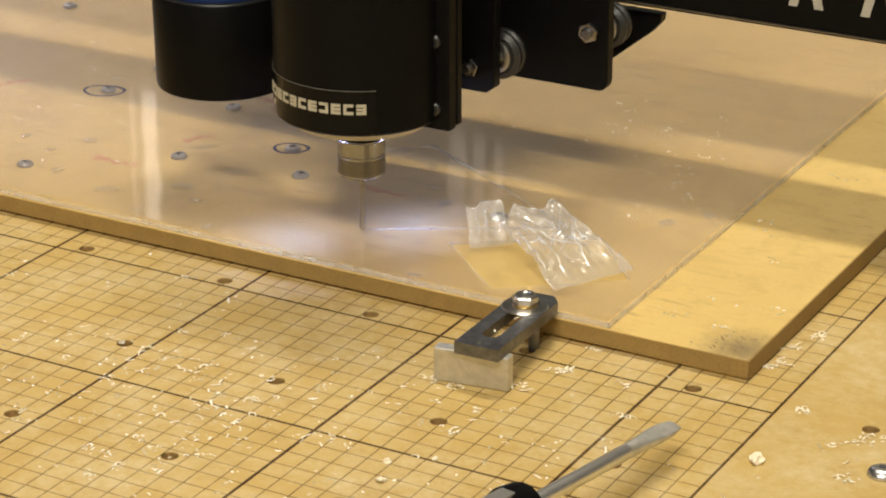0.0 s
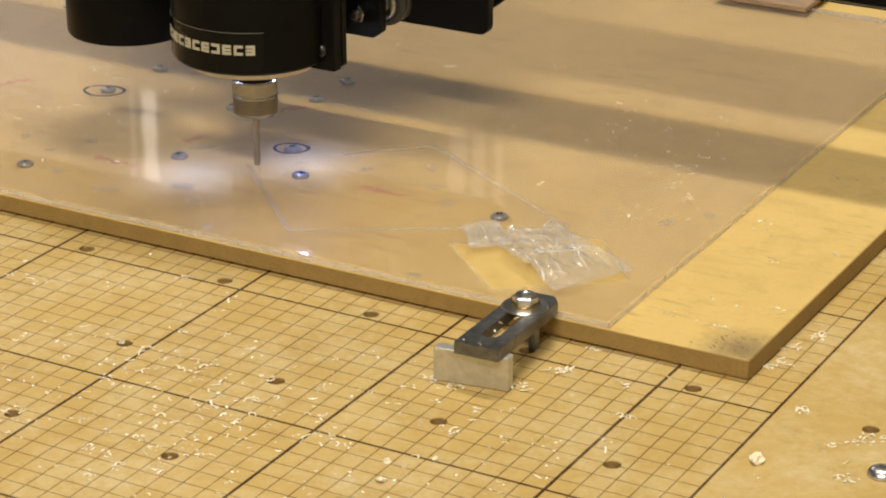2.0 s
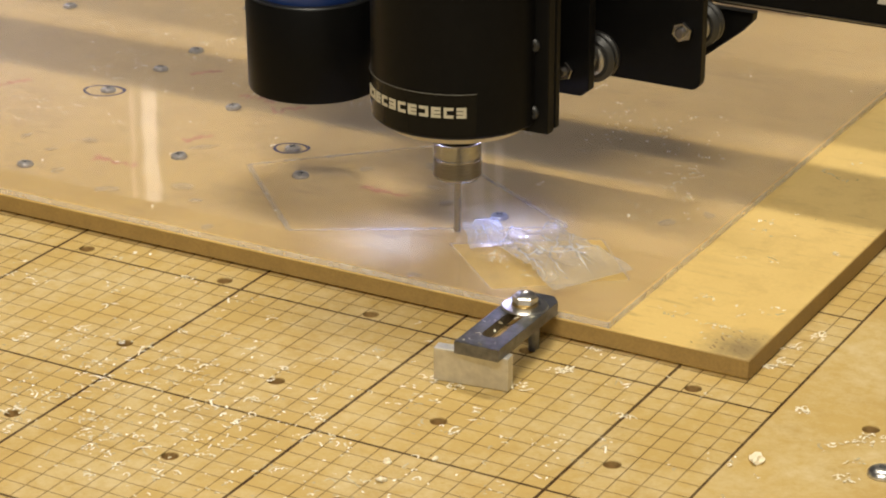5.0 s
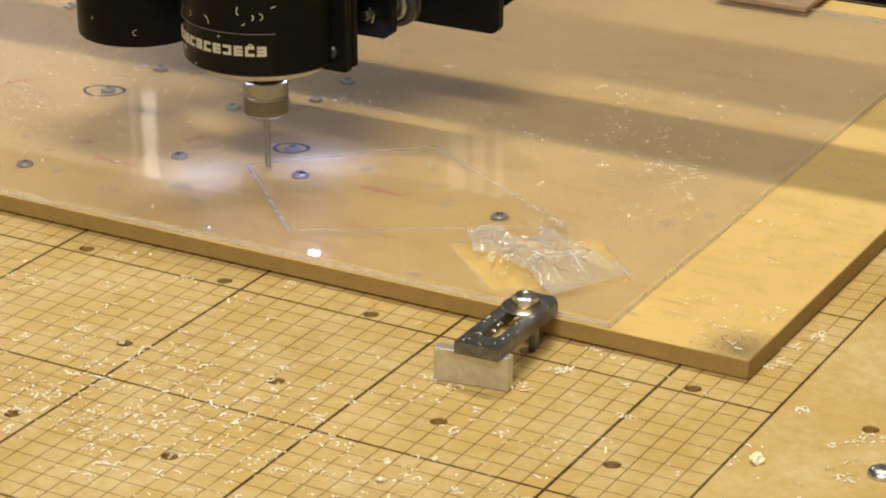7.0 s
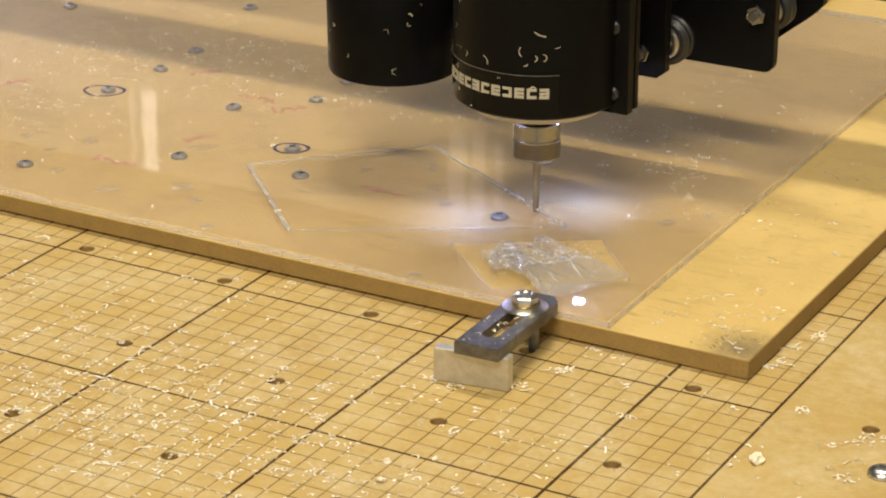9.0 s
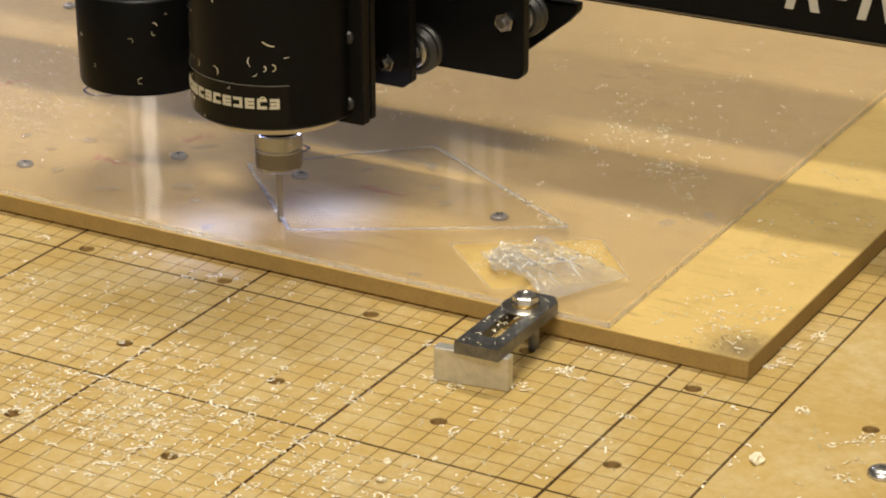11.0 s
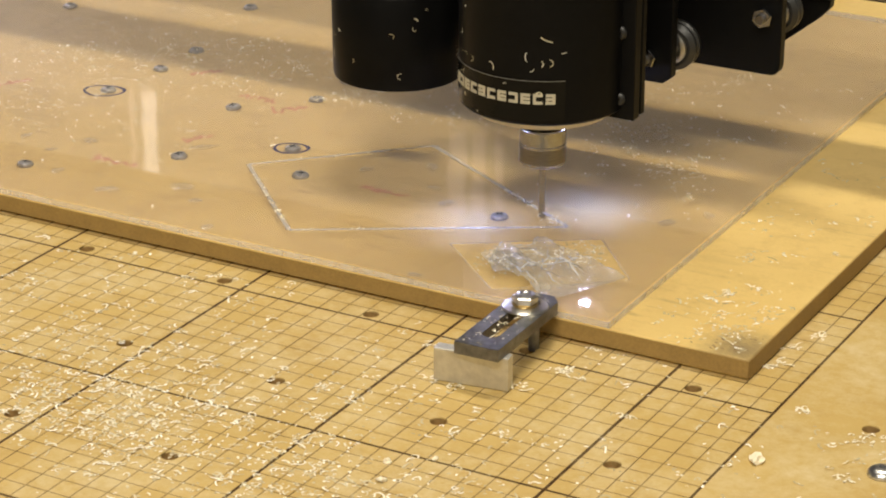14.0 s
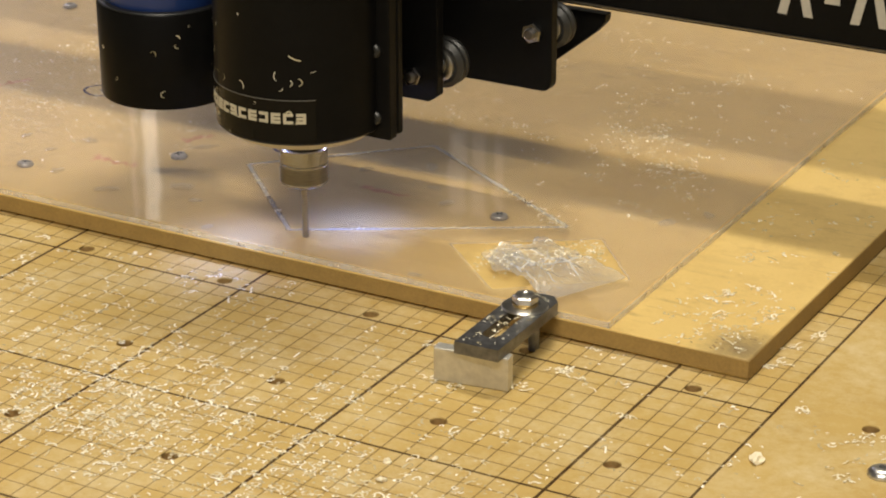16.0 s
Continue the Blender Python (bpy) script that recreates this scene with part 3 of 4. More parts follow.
# ---------------------------------------------------------------- clamp
def build_clamp():
    yaw = Matrix.Translation((0.3340, -0.0335, 0)) @ Matrix.Rotation(radians(7.9), 4, "Z")
    tagged(part("packing_block", box(-0.0160, 0.0160, -0.0028, 0.0030, 0.0002, 0.0146, 0.0005, yaw), M_ALU), "sawn aluminium block standing under the clamp", "metal block")
    c = thing("step_clamp", "dark steel slotted strap clamp with bolt and washer", "clamp")
    # strap with a long slot and chamfered nose
    L, W, T, S0, S1, SW = 0.0615, 0.0098, 0.0052, 0.010, 0.0515, 0.0037
    bm = bmesh.new()
    out = [(-W, 0), (W, 0), (W, L - 0.005), (W - 0.004, L), (-W + 0.004, L), (-W, L - 0.005)]
    slot = []
    for k in range(9):
        a = math.pi + math.pi * k / 8
        slot.append((SW * math.cos(a), S0 + SW + SW * math.sin(a)))
    for k in range(9):
        a = math.pi * k / 8
        slot.append((SW * math.cos(a), S1 - SW + SW * math.sin(a)))
    vo = [bm.verts.new((x, y, T)) for x, y in out]
    vs = [bm.verts.new((x, y, T)) for x, y in slot]
    eo = [bm.edges.new((vo[k], vo[(k + 1) % len(vo)])) for k in range(len(vo))]
    es = [bm.edges.new((vs[k], vs[(k + 1) % len(vs)])) for k in range(len(vs))]
    bmesh.ops.triangle_fill(bm, edges=eo + es, use_beauty=True)
    r = bmesh.ops.extrude_face_region(bm, geom=bm.faces[:])
    bmesh.ops.translate(bm, verts=[v for v in r["geom"] if isinstance(v, bmesh.types.BMVert)], vec=(0, 0, -T))
    bmesh.ops.recalc_face_normals(bm, faces=bm.faces[:])
    c.matrix_basis = pose(0.3383, -0.0392, 0.0147, -1.3, 0, 1.9)
    part("strap", bm, M_DARKSTEEL, c)
    by = 0.0452
    smooth(part("washer", lathe([(0.0050, T), (0.0096, T), (0.0099, T + 0.0004), (0.0095, T + 0.0010), (0.0050, T + 0.0012)], 40, Matrix.Translation((0, by, 0))), M_STEEL, c, "wide bright zinc washer"))
    smooth(part("lock_washer", lathe([(0.0030, T + 0.0011), (0.0054, T + 0.0012), (0.0055, T + 0.0023), (0.0030, T + 0.0024)], 32, Matrix.Translation((0, by, 0))), M_BRASS, c, "yellow zinc lock washer"))
    nb = hex_nut(0.0054, 0.0030)
    nb.transform(Matrix.Translation((0, by, T + 0.0023)) @ Matrix.Rotation(0.35, 4, "Z"))
    bolt = part("bolt", nb, M_STEEL, c, "bright hexagon-head bolt")
    smooth(part("bolt_crown", lathe([(0.0044, T + 0.0052), (0.0040, T + 0.0060), (0.0022, T + 0.0063), (0.0018, T + 0.0058), (0.0006, T + 0.0057)], 32, Matrix.Translation((0, by, 0))), M_STEEL, bolt))
    part("stud", lathe([(0.0023, -0.0145), (0.0023, T + 0.002)], 20, Matrix.Translation((0.003, by + 0.003, 0))), M_DARKSTEEL, c)


# ---------------------------------------------------------------- screwdriver
SD_TIP, SD_BUTT = Vector((0.4323, -0.0554, 0.0150)), Vector((0.4002, -0.2490, 0.0257))


def build_screwdriver():
    d = SD_TIP - SD_BUTT
    s = thing("screwdriver", "flat-blade screwdriver with a black and grey handle", "screwdriver")
    length = d.length
    # local z runs from the handle's butt to the tip
    hz = length - 0.0915
    smooth(part("handle", lathe([(0.006, 0), (0.0110, 0.003), (0.0125, 0.012), (0.0115, 0.04), (0.0085, hz - 0.024), (0.0108, hz - 0.012), (0.0098, hz - 0.004), (0.0060, hz)], 32), M_BLACKSAT, s))
    part("grip", lathe([(0.0105, hz - 0.075), (0.0118, hz - 0.070), (0.0103, hz - 0.034), (0.0085, hz - 0.030)], 12), M_GREYPRINT, s, "grey rubber grip")
    part("inset", box(0.0080, 0.0106, -0.0032, 0.0032, hz - 0.030, hz - 0.013, 0.001), M_BORDER, s, "pale grey inset in the handle")
    smooth(part("shaft", lathe([(0.0030, hz - 0.002), (0.0030, length - 0.0325), (0.0029, length - 0.0322)], 32), M_SHAFT, s))
    # the round shaft is forged out into a flat blade
    bm = bmesh.new()
    rows = []
    for z, w, t, e in ((0.0325, 0.0030, 0.0030, 2.0), (0.027, 0.0031, 0.0028, 2.3), (0.021, 0.0033, 0.0023, 3.0), (0.015, 0.0039, 0.0018, 4.0), (0.008, 0.0040, 0.0012, 5.0), (0.003, 0.0034, 0.0007, 6.0), (0.0, 0.0027, 0.0005, 6.0)):
        row = []
        for k in range(28):
            a = 2 * math.pi * (k + 0.5) / 28
            c, n = math.cos(a), math.sin(a)
            row.append(bm.verts.new((math.copysign(t * abs(c) ** (2 / e), c), math.copysign(w * abs(n) ** (2 / e), n), length - z)))
        rows.append(row)
    for a, b in zip(rows, rows[1:]):
        for k in range(28):
            bm.faces.new((a[k], a[(k + 1) % 28], b[(k + 1) % 28], b[k]))
    bm.faces.new(rows[0][::-1])
    bm.faces.new(rows[-1])
    bmesh.ops.recalc_face_normals(bm, faces=bm.faces[:])
    bm.transform(Matrix.Rotation(radians(12), 4, "Z"))
    smooth(part("blade", bm, M_ALU, s, "flat grey ground blade"), 40)
    return s


def screwdriver_pose(shift):
    d = SD_TIP - SD_BUTT
    return Matrix.Translation(SD_BUTT + Vector(shift)) @ d.to_track_quat("Z", "X").to_matrix().to_4x4()


# ---------------------------------------------------------------- machine head
def v_wheel(parent, x, y, z, r):
    m = Matrix.Translation((x, y, z)) @ ROT_Y
    w = smooth(part("wheel", lathe([(r * 0.45, -0.0048), (r * 0.80, -0.0048), (r, -0.0030), (r, -0.0014), (r * 0.86, 0.0), (r, 0.0014), (r, 0.0030), (r * 0.80, 0.0048), (r * 0.45, 0.0048)], 40, m), M_RUBBER, parent, "black grooved roller wheel"), 25)
    smooth(part("bearing", lathe([(r * 0.42, -0.0052), (r * 0.62, -0.0052), (r * 0.68, 0.0), (r * 0.66, 0.0060), (r * 0.52, 0.0068), (r * 0.42, 0.0069)], 32, m), M_BEARING, w, "bright steel bearing"))
    smooth(part("spacer", lathe([(0.0042, 0.0066), (0.0042, 0.0130)], 24, m), M_NUT, w))


def axle_nut(parent, x, y, z, r, turn):
    m = Matrix.Translation((x, y, z)) @ ROT_Y @ Matrix.Rotation(radians(turn), 4, "Z")
    n = part("nut", hex_nut(r, 0.0050), M_NUT, parent, "zinc-plated hexagon nut")
    n.data.transform(m)
    b = part("axle_end", lathe([(r * 0.50, 0.003), (r * 0.50, 0.0066), (r * 0.40, 0.0072)], 20), M_NUTDARK, n)
    b.data.transform(m)


def build_head():
    h = thing("spindle_head", "black router spindle with lit ring, collet and cutter", "router spindle")
    R = 0.0380
    smooth(part("spindle_body", lathe([(0.0300, 0.0582), (R - 0.0012, 0.0582), (R, 0.0594), (R, 0.3000), (R - 0.002, 0.302)], 96), M_BLACK, h))
    # curved label, printed marks drawn as plain blocks
    def curved(a0, a1, z0, z1, r, n):
        bm = bmesh.new()
        cols = []
        for k in range(n + 1):
            a = radians(a0 + (a1 - a0) * k / n)
            cols.append([bm.verts.new((q * math.cos(a), q * math.sin(a), z)) for q, z in ((r - 0.0003, z0), (r, z0), (r, z1), (r - 0.0003, z1))])
        for a, b in zip(cols, cols[1:]):
            for i in range(4):
                bm.faces.new((a[i], b[i], b[(i + 1) % 4], a[(i + 1) % 4]))
        bm.faces.new(cols[0])
        bm.faces.new(cols[-1][::-1])
        bmesh.ops.recalc_face_normals(bm, faces=bm.faces[:])
        return bm
    lab = smooth(part("label", curved(-49.0, -205.0, 0.0600, 0.0792, R + 0.0003, 60), M_LABEL, h, "glossy black label with cream blocks"), 50)
    part("label_border", curved(-49.0, -205.0, 0.07895, 0.0792, R + 0.0005, 60), M_BORDER, lab)
    a = -55.5
    for k in range(11):
        w = 6.3
        z0, z1 = (0.0686, 0.0733)
        part("logo_block", merge(curved(a, a - w, z1 - 0.0013, z1, R + 0.0006, 4), curved(a, a - w, z0, z0 + 0.0013, R + 0.0006, 4),
                                 curved(a - (w - 1.9 if k % 3 else 0), a - (w if k % 3 else 1.9), z0, z1, R + 0.00062, 2),
                                 *([curved(a, a - w, 0.07035, 0.0715, R + 0.00058, 4)] if k % 2 == 0 else [])), M_CREAM, lab)
        a -= 8.2
    ring = smooth(part("light_ring", lathe([(0.010, 0.0562), (0.0282, 0.0562), (0.0290, 0.0540), (0.0310, 0.0542), (0.0326, 0.0582), (0.010, 0.0583)], 72), M_RING, h, "cream plastic ring light housing"))
    # added hoods narrow each beam; added glowing rings under them make the glints
    for turn, out, tilt in ((46, 0.0215, 3), (222, 0.0222, 11)):
        m = Matrix.Rotation(radians(turn), 4, "Z") @ Matrix.Translation((out, 0.0, 0.0562)) @ Matrix.Rotation(radians(-tilt), 4, "Y")
        hood = part("added_led_hood", lathe([(0.0022, 0.0), (0.0016, -0.0041), (0.0026, -0.0042), (0.0027, 0.0)], 24, m, False), M_RING, ring)
        part("led", lathe([(0.0006, -0.0006), (0.0012, -0.0005), (0.0015, -0.0002)], 20, m), M_LED, hood, "bluish-white led lit")
        part("glint_ring", lathe([(0.0019, -0.0042), (0.0021, -0.0050), (0.0027, -0.0049), (0.0028, -0.0042)], 20, m, False), M_LEDGLINT, hood, "added glowing ring for the led glint")
    smooth(part("spindle_nose", lathe([(0.0096, 0.0450), (0.0096, 0.0565)], 40), M_LABEL, h))
    nut = smooth(part("collet_nut", lathe([(0.0030, 0.0276), (0.0098, 0.0276), (0.0107, 0.0286), (0.0107, 0.0375), (0.0105, 0.0378), (0.0107, 0.0381), (0.0107, 0.0446), (0.0102, 0.0452), (0.004, 0.0452)], 64), M_NUT, h, "brushed steel collet nut"), 30)
    smooth(part("nut_band", lathe([(0.0104, 0.0292), (0.01078, 0.0294), (0.01078, 0.0366), (0.0104, 0.0368)], 64), M_NUTDARK, nut, "darker lower band"))
    bit = smooth(part("cutter", lathe([(0.0012, 0.0010), (0.00145, 0.0014), (0.00145, 0.0125), (0.00160, 0.0130), (0.00160, 0.0280)], 20), M_CARBIDE, h, "thin grey carbide cutter"))
    part("shank_collar", lathe([(0.0014, 0.0127), (0.00172, 0.0128), (0.00172, 0.0136), (0.0014, 0.0137)], 20), M_CARBIDE, bit)
    # clamp that holds the spindle
    clamp = part("mount", merge(box(-0.040, 0.0200, 0.0102, 0.0500, 0.0570, 0.3600, 0.0008), box(0.0300, 0.0445, 0.0, 0.0062, 0.0548, 0.3000, 0.0006), box(0.0300, 0.0450, 0.0066, 0.0105, 0.0559, 0.3000, 0.0005)), M_BLACK, h)
    for z in (0.0643, 0.0948, 0.1253):
        m = Matrix.Translation((0.0372, 0.0002, z)) @ ROT_Y
        b = smooth(part("flange_bolt", lathe([(0.0032, 0), (0.0032, 0.0012), (0.0024, 0.0020), (0.0014, 0.0021)], 24, m), M_RUBBER, clamp))
        part("socket", lathe([(0.0013, 0.0021), (0.0012, 0.0023)], 6, m), M_LABEL, b)
    part("slide_plate", prism([(-0.0398, 0.0558), (0.0356, 0.0558), (0.0398, 0.0590), (0.0398, 0.3600), (-0.0398, 0.3600)], 0.0502, 0.0560, 0.0005), M_BLACK, h)
    axle_nut(h, 0.0289, 0.0500, 0.0681, 0.0047, 12)
    v_wheel(h, 0.0338, 0.0680, 0.0694, 0.0115)
    # second cylinder beside the spindle
    c = smooth(part("side_canister", lathe([(0.0285, 0.0484), (0.0304, 0.0490), (0.0309, 0.0504), (0.0313, 0.0928), (0.0307, 0.0938), (0.0275, 0.0939)], 72, Matrix.Translation((-0.0897, 0.0250, 0))), M_BLACKSAT, h, "black plastic canister beside the spindle"))
    smooth(part("canister_cap", lathe([(0.0270, 0.0940), (0.0280, 0.0964), (0.0280, 0.1250), (0.0262, 0.1265)], 64, Matrix.Translation((-0.0897, 0.0250, 0))), M_BLUE, c, "dark blue cap"))
    part("canister_rim", lathe([(0.0290, 0.0939), (0.0306, 0.0940), (0.0303, 0.0945), (0.0290, 0.0945)], 72, Matrix.Translation((-0.0897, 0.0250, 0))), M_RUBBER, c)
    part("bracket", box(-0.075, -0.030, 0.030, 0.050, 0.130, 0.240, 0.001), M_BLACK, h)
    return h


def build_carriage():
    c = thing("gantry_carriage", "black aluminium carriage plate with roller wheels", "machine carriage")
    part("front_plate", prism([(-0.0768, 0.0508), (0.0724, 0.0508), (0.0743, 0.0513), (0.0757, 0.0525), (0.0765, 0.0540), (0.0768, 0.0560), (0.0768, 0.2600), (-0.0768, 0.2600)], 0.0902, 0.0960, 0.0006), M_BLACK, c)
    axle_nut(c, 0.0686, 0.0900, 0.0792, 0.0050, 20)
    axle_nut(c, -0.0686, 0.0900, 0.0792, 0.0050, 5)
    v_wheel(c, 0.0690, 0.1062, 0.0778, 0.0108)
    v_wheel(c, -0.0690, 0.1062, 0.0778, 0.0108)
    part("lower_bracket", prism([(-0.060, 0.0526), (0.0601, 0.0526), (0.0814, 0.0700), (0.0868, 0.0760), (0.0872, 0.0800), (-0.0872, 0.0800)], 0.1250, 0.1310, 0.0005), M_BLACK, c)
    return c


def build_gantry():
    """Black beam along x; origin at the spindle's axis."""
    g = thing("gantry_beam", "black extruded gantry beam with grey blocks printed on it", "machine beam")
    part("front_rail", box(-0.696, 0.428, 0.1200, 0.1345, 0.0842, 0.1500, 0.0008), M_BLACK, g)
    for x in (-0.60, -0.30, 0.0, 0.30):
        part("spacer", box(x - 0.006, x + 0.006, 0.1340, 0.1380, 0.1185, 0.1235), M_BLACK, g)
    part("rear_rail", box(-0.696, 0.428, 0.1372, 0.1770, 0.1180, 0.1240, 0.0008), M_BLACK, g)
    for x in (-0.700, 0.432):
        part("end_plate", box(x - 0.004, x + 0.004, 0.090, 0.210, -AZ + 0.0006, 0.160, 0.001), M_BLACK, g)
    part("top_strip", box(-0.696, 0.428, 0.1230, 0.1320, 0.1500, 0.1515), M_BLACK, g)
    part("lip", box(-0.696, 0.428, 0.1185, 0.1202, 0.0856, 0.0860), M_INSERT, g, "thin lighter lower lip")
    # the printed name, as plain slanted and square blocks
    x = 0.1500
    for k, w in enumerate((0.0165, 0.0070, 0.0175, 0.0175, 0.0165, 0.0165, 0.0145)):
        z0, z1 = (0.0955, 0.1150) if k != 1 else (0.1030, 0.1058)
        s = 0.0045 if k % 2 == 0 else 0.0
        if k == 1:
            bm = prism([(x, z0), (x + w, z0), (x + w, z1), (x, z1)], 0.1195, 0.1201)
        else:
            bm = merge(prism([(x, z0), (x + 0.0042, z0), (x + 0.0042 + s, z1), (x + s, z1)], 0.1195, 0.1201),
                       prism([(x + w - 0.0042, z0), (x + w, z0), (x + w - s, z1), (x + w - 0.0042 - s, z1)], 0.1195, 0.1201))
        part("logo_block", bm, M_GREYPRINT, g)
        x += w + 0.0052
    return g


# ---------------------------------------------------------------- shavings
def shaving_mesh(name, spots, material, full, seed):
    """Many curled shavings, one small bent strip each. Spots: x, y, z."""
    rnd = random.Random(seed)
    verts, faces = [], []
    for x, y, z in spots:
        size = full * (0.76 if z > 0.010 else 1.0)
        speck = rnd.random() < 0.64
        n = 2 if speck else rnd.choice((4, 5, 6))
        ln = size * (rnd.uniform(0.14, 0.32) if speck else rnd.uniform(0.35, 1.0) ** 1.4)
        w = size * (rnd.uniform(0.06, 0.11) if speck else rnd.uniform(0.042, 0.080))
        a, curl, lift = rnd.uniform(0, 6.28), rnd.uniform(-5.0, 5.0) / n, rnd.uniform(0.05, 0.40)
        px, py, pz = x, y, z + 0.00015
        base = len(verts)
        for k in range(n + 1):
            nx, ny = -math.sin(a), math.cos(a)
            tw = rnd.uniform(-0.5, 0.5) * w
            verts.append((px + nx * w, py + ny * w, pz + 0.0001 + max(0, tw)))
            verts.append((px - nx * w, py - ny * w, pz + 0.0001 + max(0, -tw)))
            step = ln / n
            px, py = px + math.cos(a) * step, py + math.sin(a) * step
            pz = z + 0.00015 + lift * ln * 0.55 * math.sin(math.pi * (k + 1) / (n + 0.6)) * 0.8
            pz = max(pz, z + 0.00015)
            a += curl
        for k in range(n):
            b = base + 2 * k
            faces.append((b, b + 1, b + 3, b + 2))
    me = bpy.data.meshes.new(name)
    me.from_pydata(verts, [], faces)
    me.materials.append(material)
    return new(name, me)


def scatter(rnd, count, clusters, clip):
    """Places in clumps: a few shavings close together round each seed."""
    out = []
    tot = sum(c[4] for c in clusters)
    while len(out) < count:
        u, acc = rnd.uniform(0, tot), 0
        for cx, cy, sx, sy, w in clusters:
            acc += w
            if u <= acc:
                break
        x, y = rnd.gauss(cx, sx), rnd.gauss(cy, sy)
        tight = rnd.uniform(0.0012, 0.0032)
        for _ in range(rnd.choice((1, 1, 1, 2, 3, 5, 8))):
            px, py = rnd.gauss(x, tight), rnd.gauss(y, tight)
            if clip[0] < px < clip[1] and clip[2] < py < clip[3]:
                out.append((px, py))
    return out


# corners of the kite-shaped cut
BL, TL, TR, BR = (0.1990, 0.0421), (0.1375, 0.1028), (0.2028, 0.1682), (0.3070, 0.1056)
BED_CLIP = (-0.35, 0.60, -0.32, PY0 - 0.001)
SHEET_CLIP = (-0.30, AX1 - 0.001, PY0 + 0.002, 0.46)
STRIP_CLIP = (AX1 + 0.001, PX1 - 0.001, PY0 + 0.001, 0.46)
BED_WIDE = [(0.22, -0.10, 0.16, 0.08, 1.0), (0.24, -0.10, 0.05, 0.035, 0.8), (0.36, -0.12, 0.05, 0.04, 0.4)]
BED_LATE = [(0.43, -0.02, 0.06, 0.06, 0.35), (0.21, -0.13, 0.03, 0.015, 0.7), (0.33, -0.145, 0.03, 0.012, 0.5), (0.22, -0.11, 0.06, 0.035, 1.2), (0.16, -0.07, 0.08, 0.045, 0.8), (0.30, -0.13, 0.07, 0.03, 0.9), (0.23, -0.08, 0.14, 0.06, 0.6)]
SHEET_FIRST = [(0.01, 0.25, 0.05, 0.05, 0.8), (0.289, 0.233, 0.018, 0.020, 0.6), (0.04, 0.14, 0.05, 0.05, 0.3), (0.16, 0.25, 0.08, 0.05, 0.4), (0.335, 0.165, 0.014, 0.025, 0.25)]
SHEET_LATE = [(0.005, 0.235, 0.035, 0.025, 1.3), (-0.03, 0.165, 0.035, 0.025, 0.9), (0.09, 0.250, 0.035, 0.014, 0.8), (0.285, 0.30, 0.03, 0.03, 0.8), (0.33, 0.30, 0.03, 0.06, 0.6), (0.05, 0.20, 0.07, 0.06, 1.7), (-0.012, 0.125, 0.030, 0.022, 0.9), (0.0515, 0.1114, 0.022, 0.020, 0.6), (-0.035, 0.20, 0.012, 0.010, 0.4), (0.030, 0.228, 0.030, 0.026, 0.6), (0.058, 0.238, 0.035, 0.026, 0.6),
              (0.150, 0.206, 0.026, 0.007, 0.9), (0.289, 0.228, 0.012, 0.018, 0.6), (0.316, 0.197, 0.008, 0.010, 0.35), (0.335, 0.184, 0.008, 0.006, 0.2), (0.25, 0.215, 0.03, 0.012, 0.35),
              (0.20, 0.33, 0.09, 0.05, 0.6), (0.300, 0.113, 0.007, 0.006, 0.16), (0.316, 0.060, 0.013, 0.009, 0.55), (0.3, 0.17, 0.04, 0.03, 0.12)]

SHEET_LAST = SHEET_LATE + [(0.20, 0.37, 0.05, 0.035, 1.3), (0.27, 0.35, 0.05, 0.03, 1.0), (0.14, 0.27, 0.05, 0.02, 0.7), (0.286, 0.210, 0.008, 0.014, 0.5), (0.316, 0.192, 0.006, 0.006, 0.25), (0.224, 0.216, 0.005, 0.005, 0.15)]


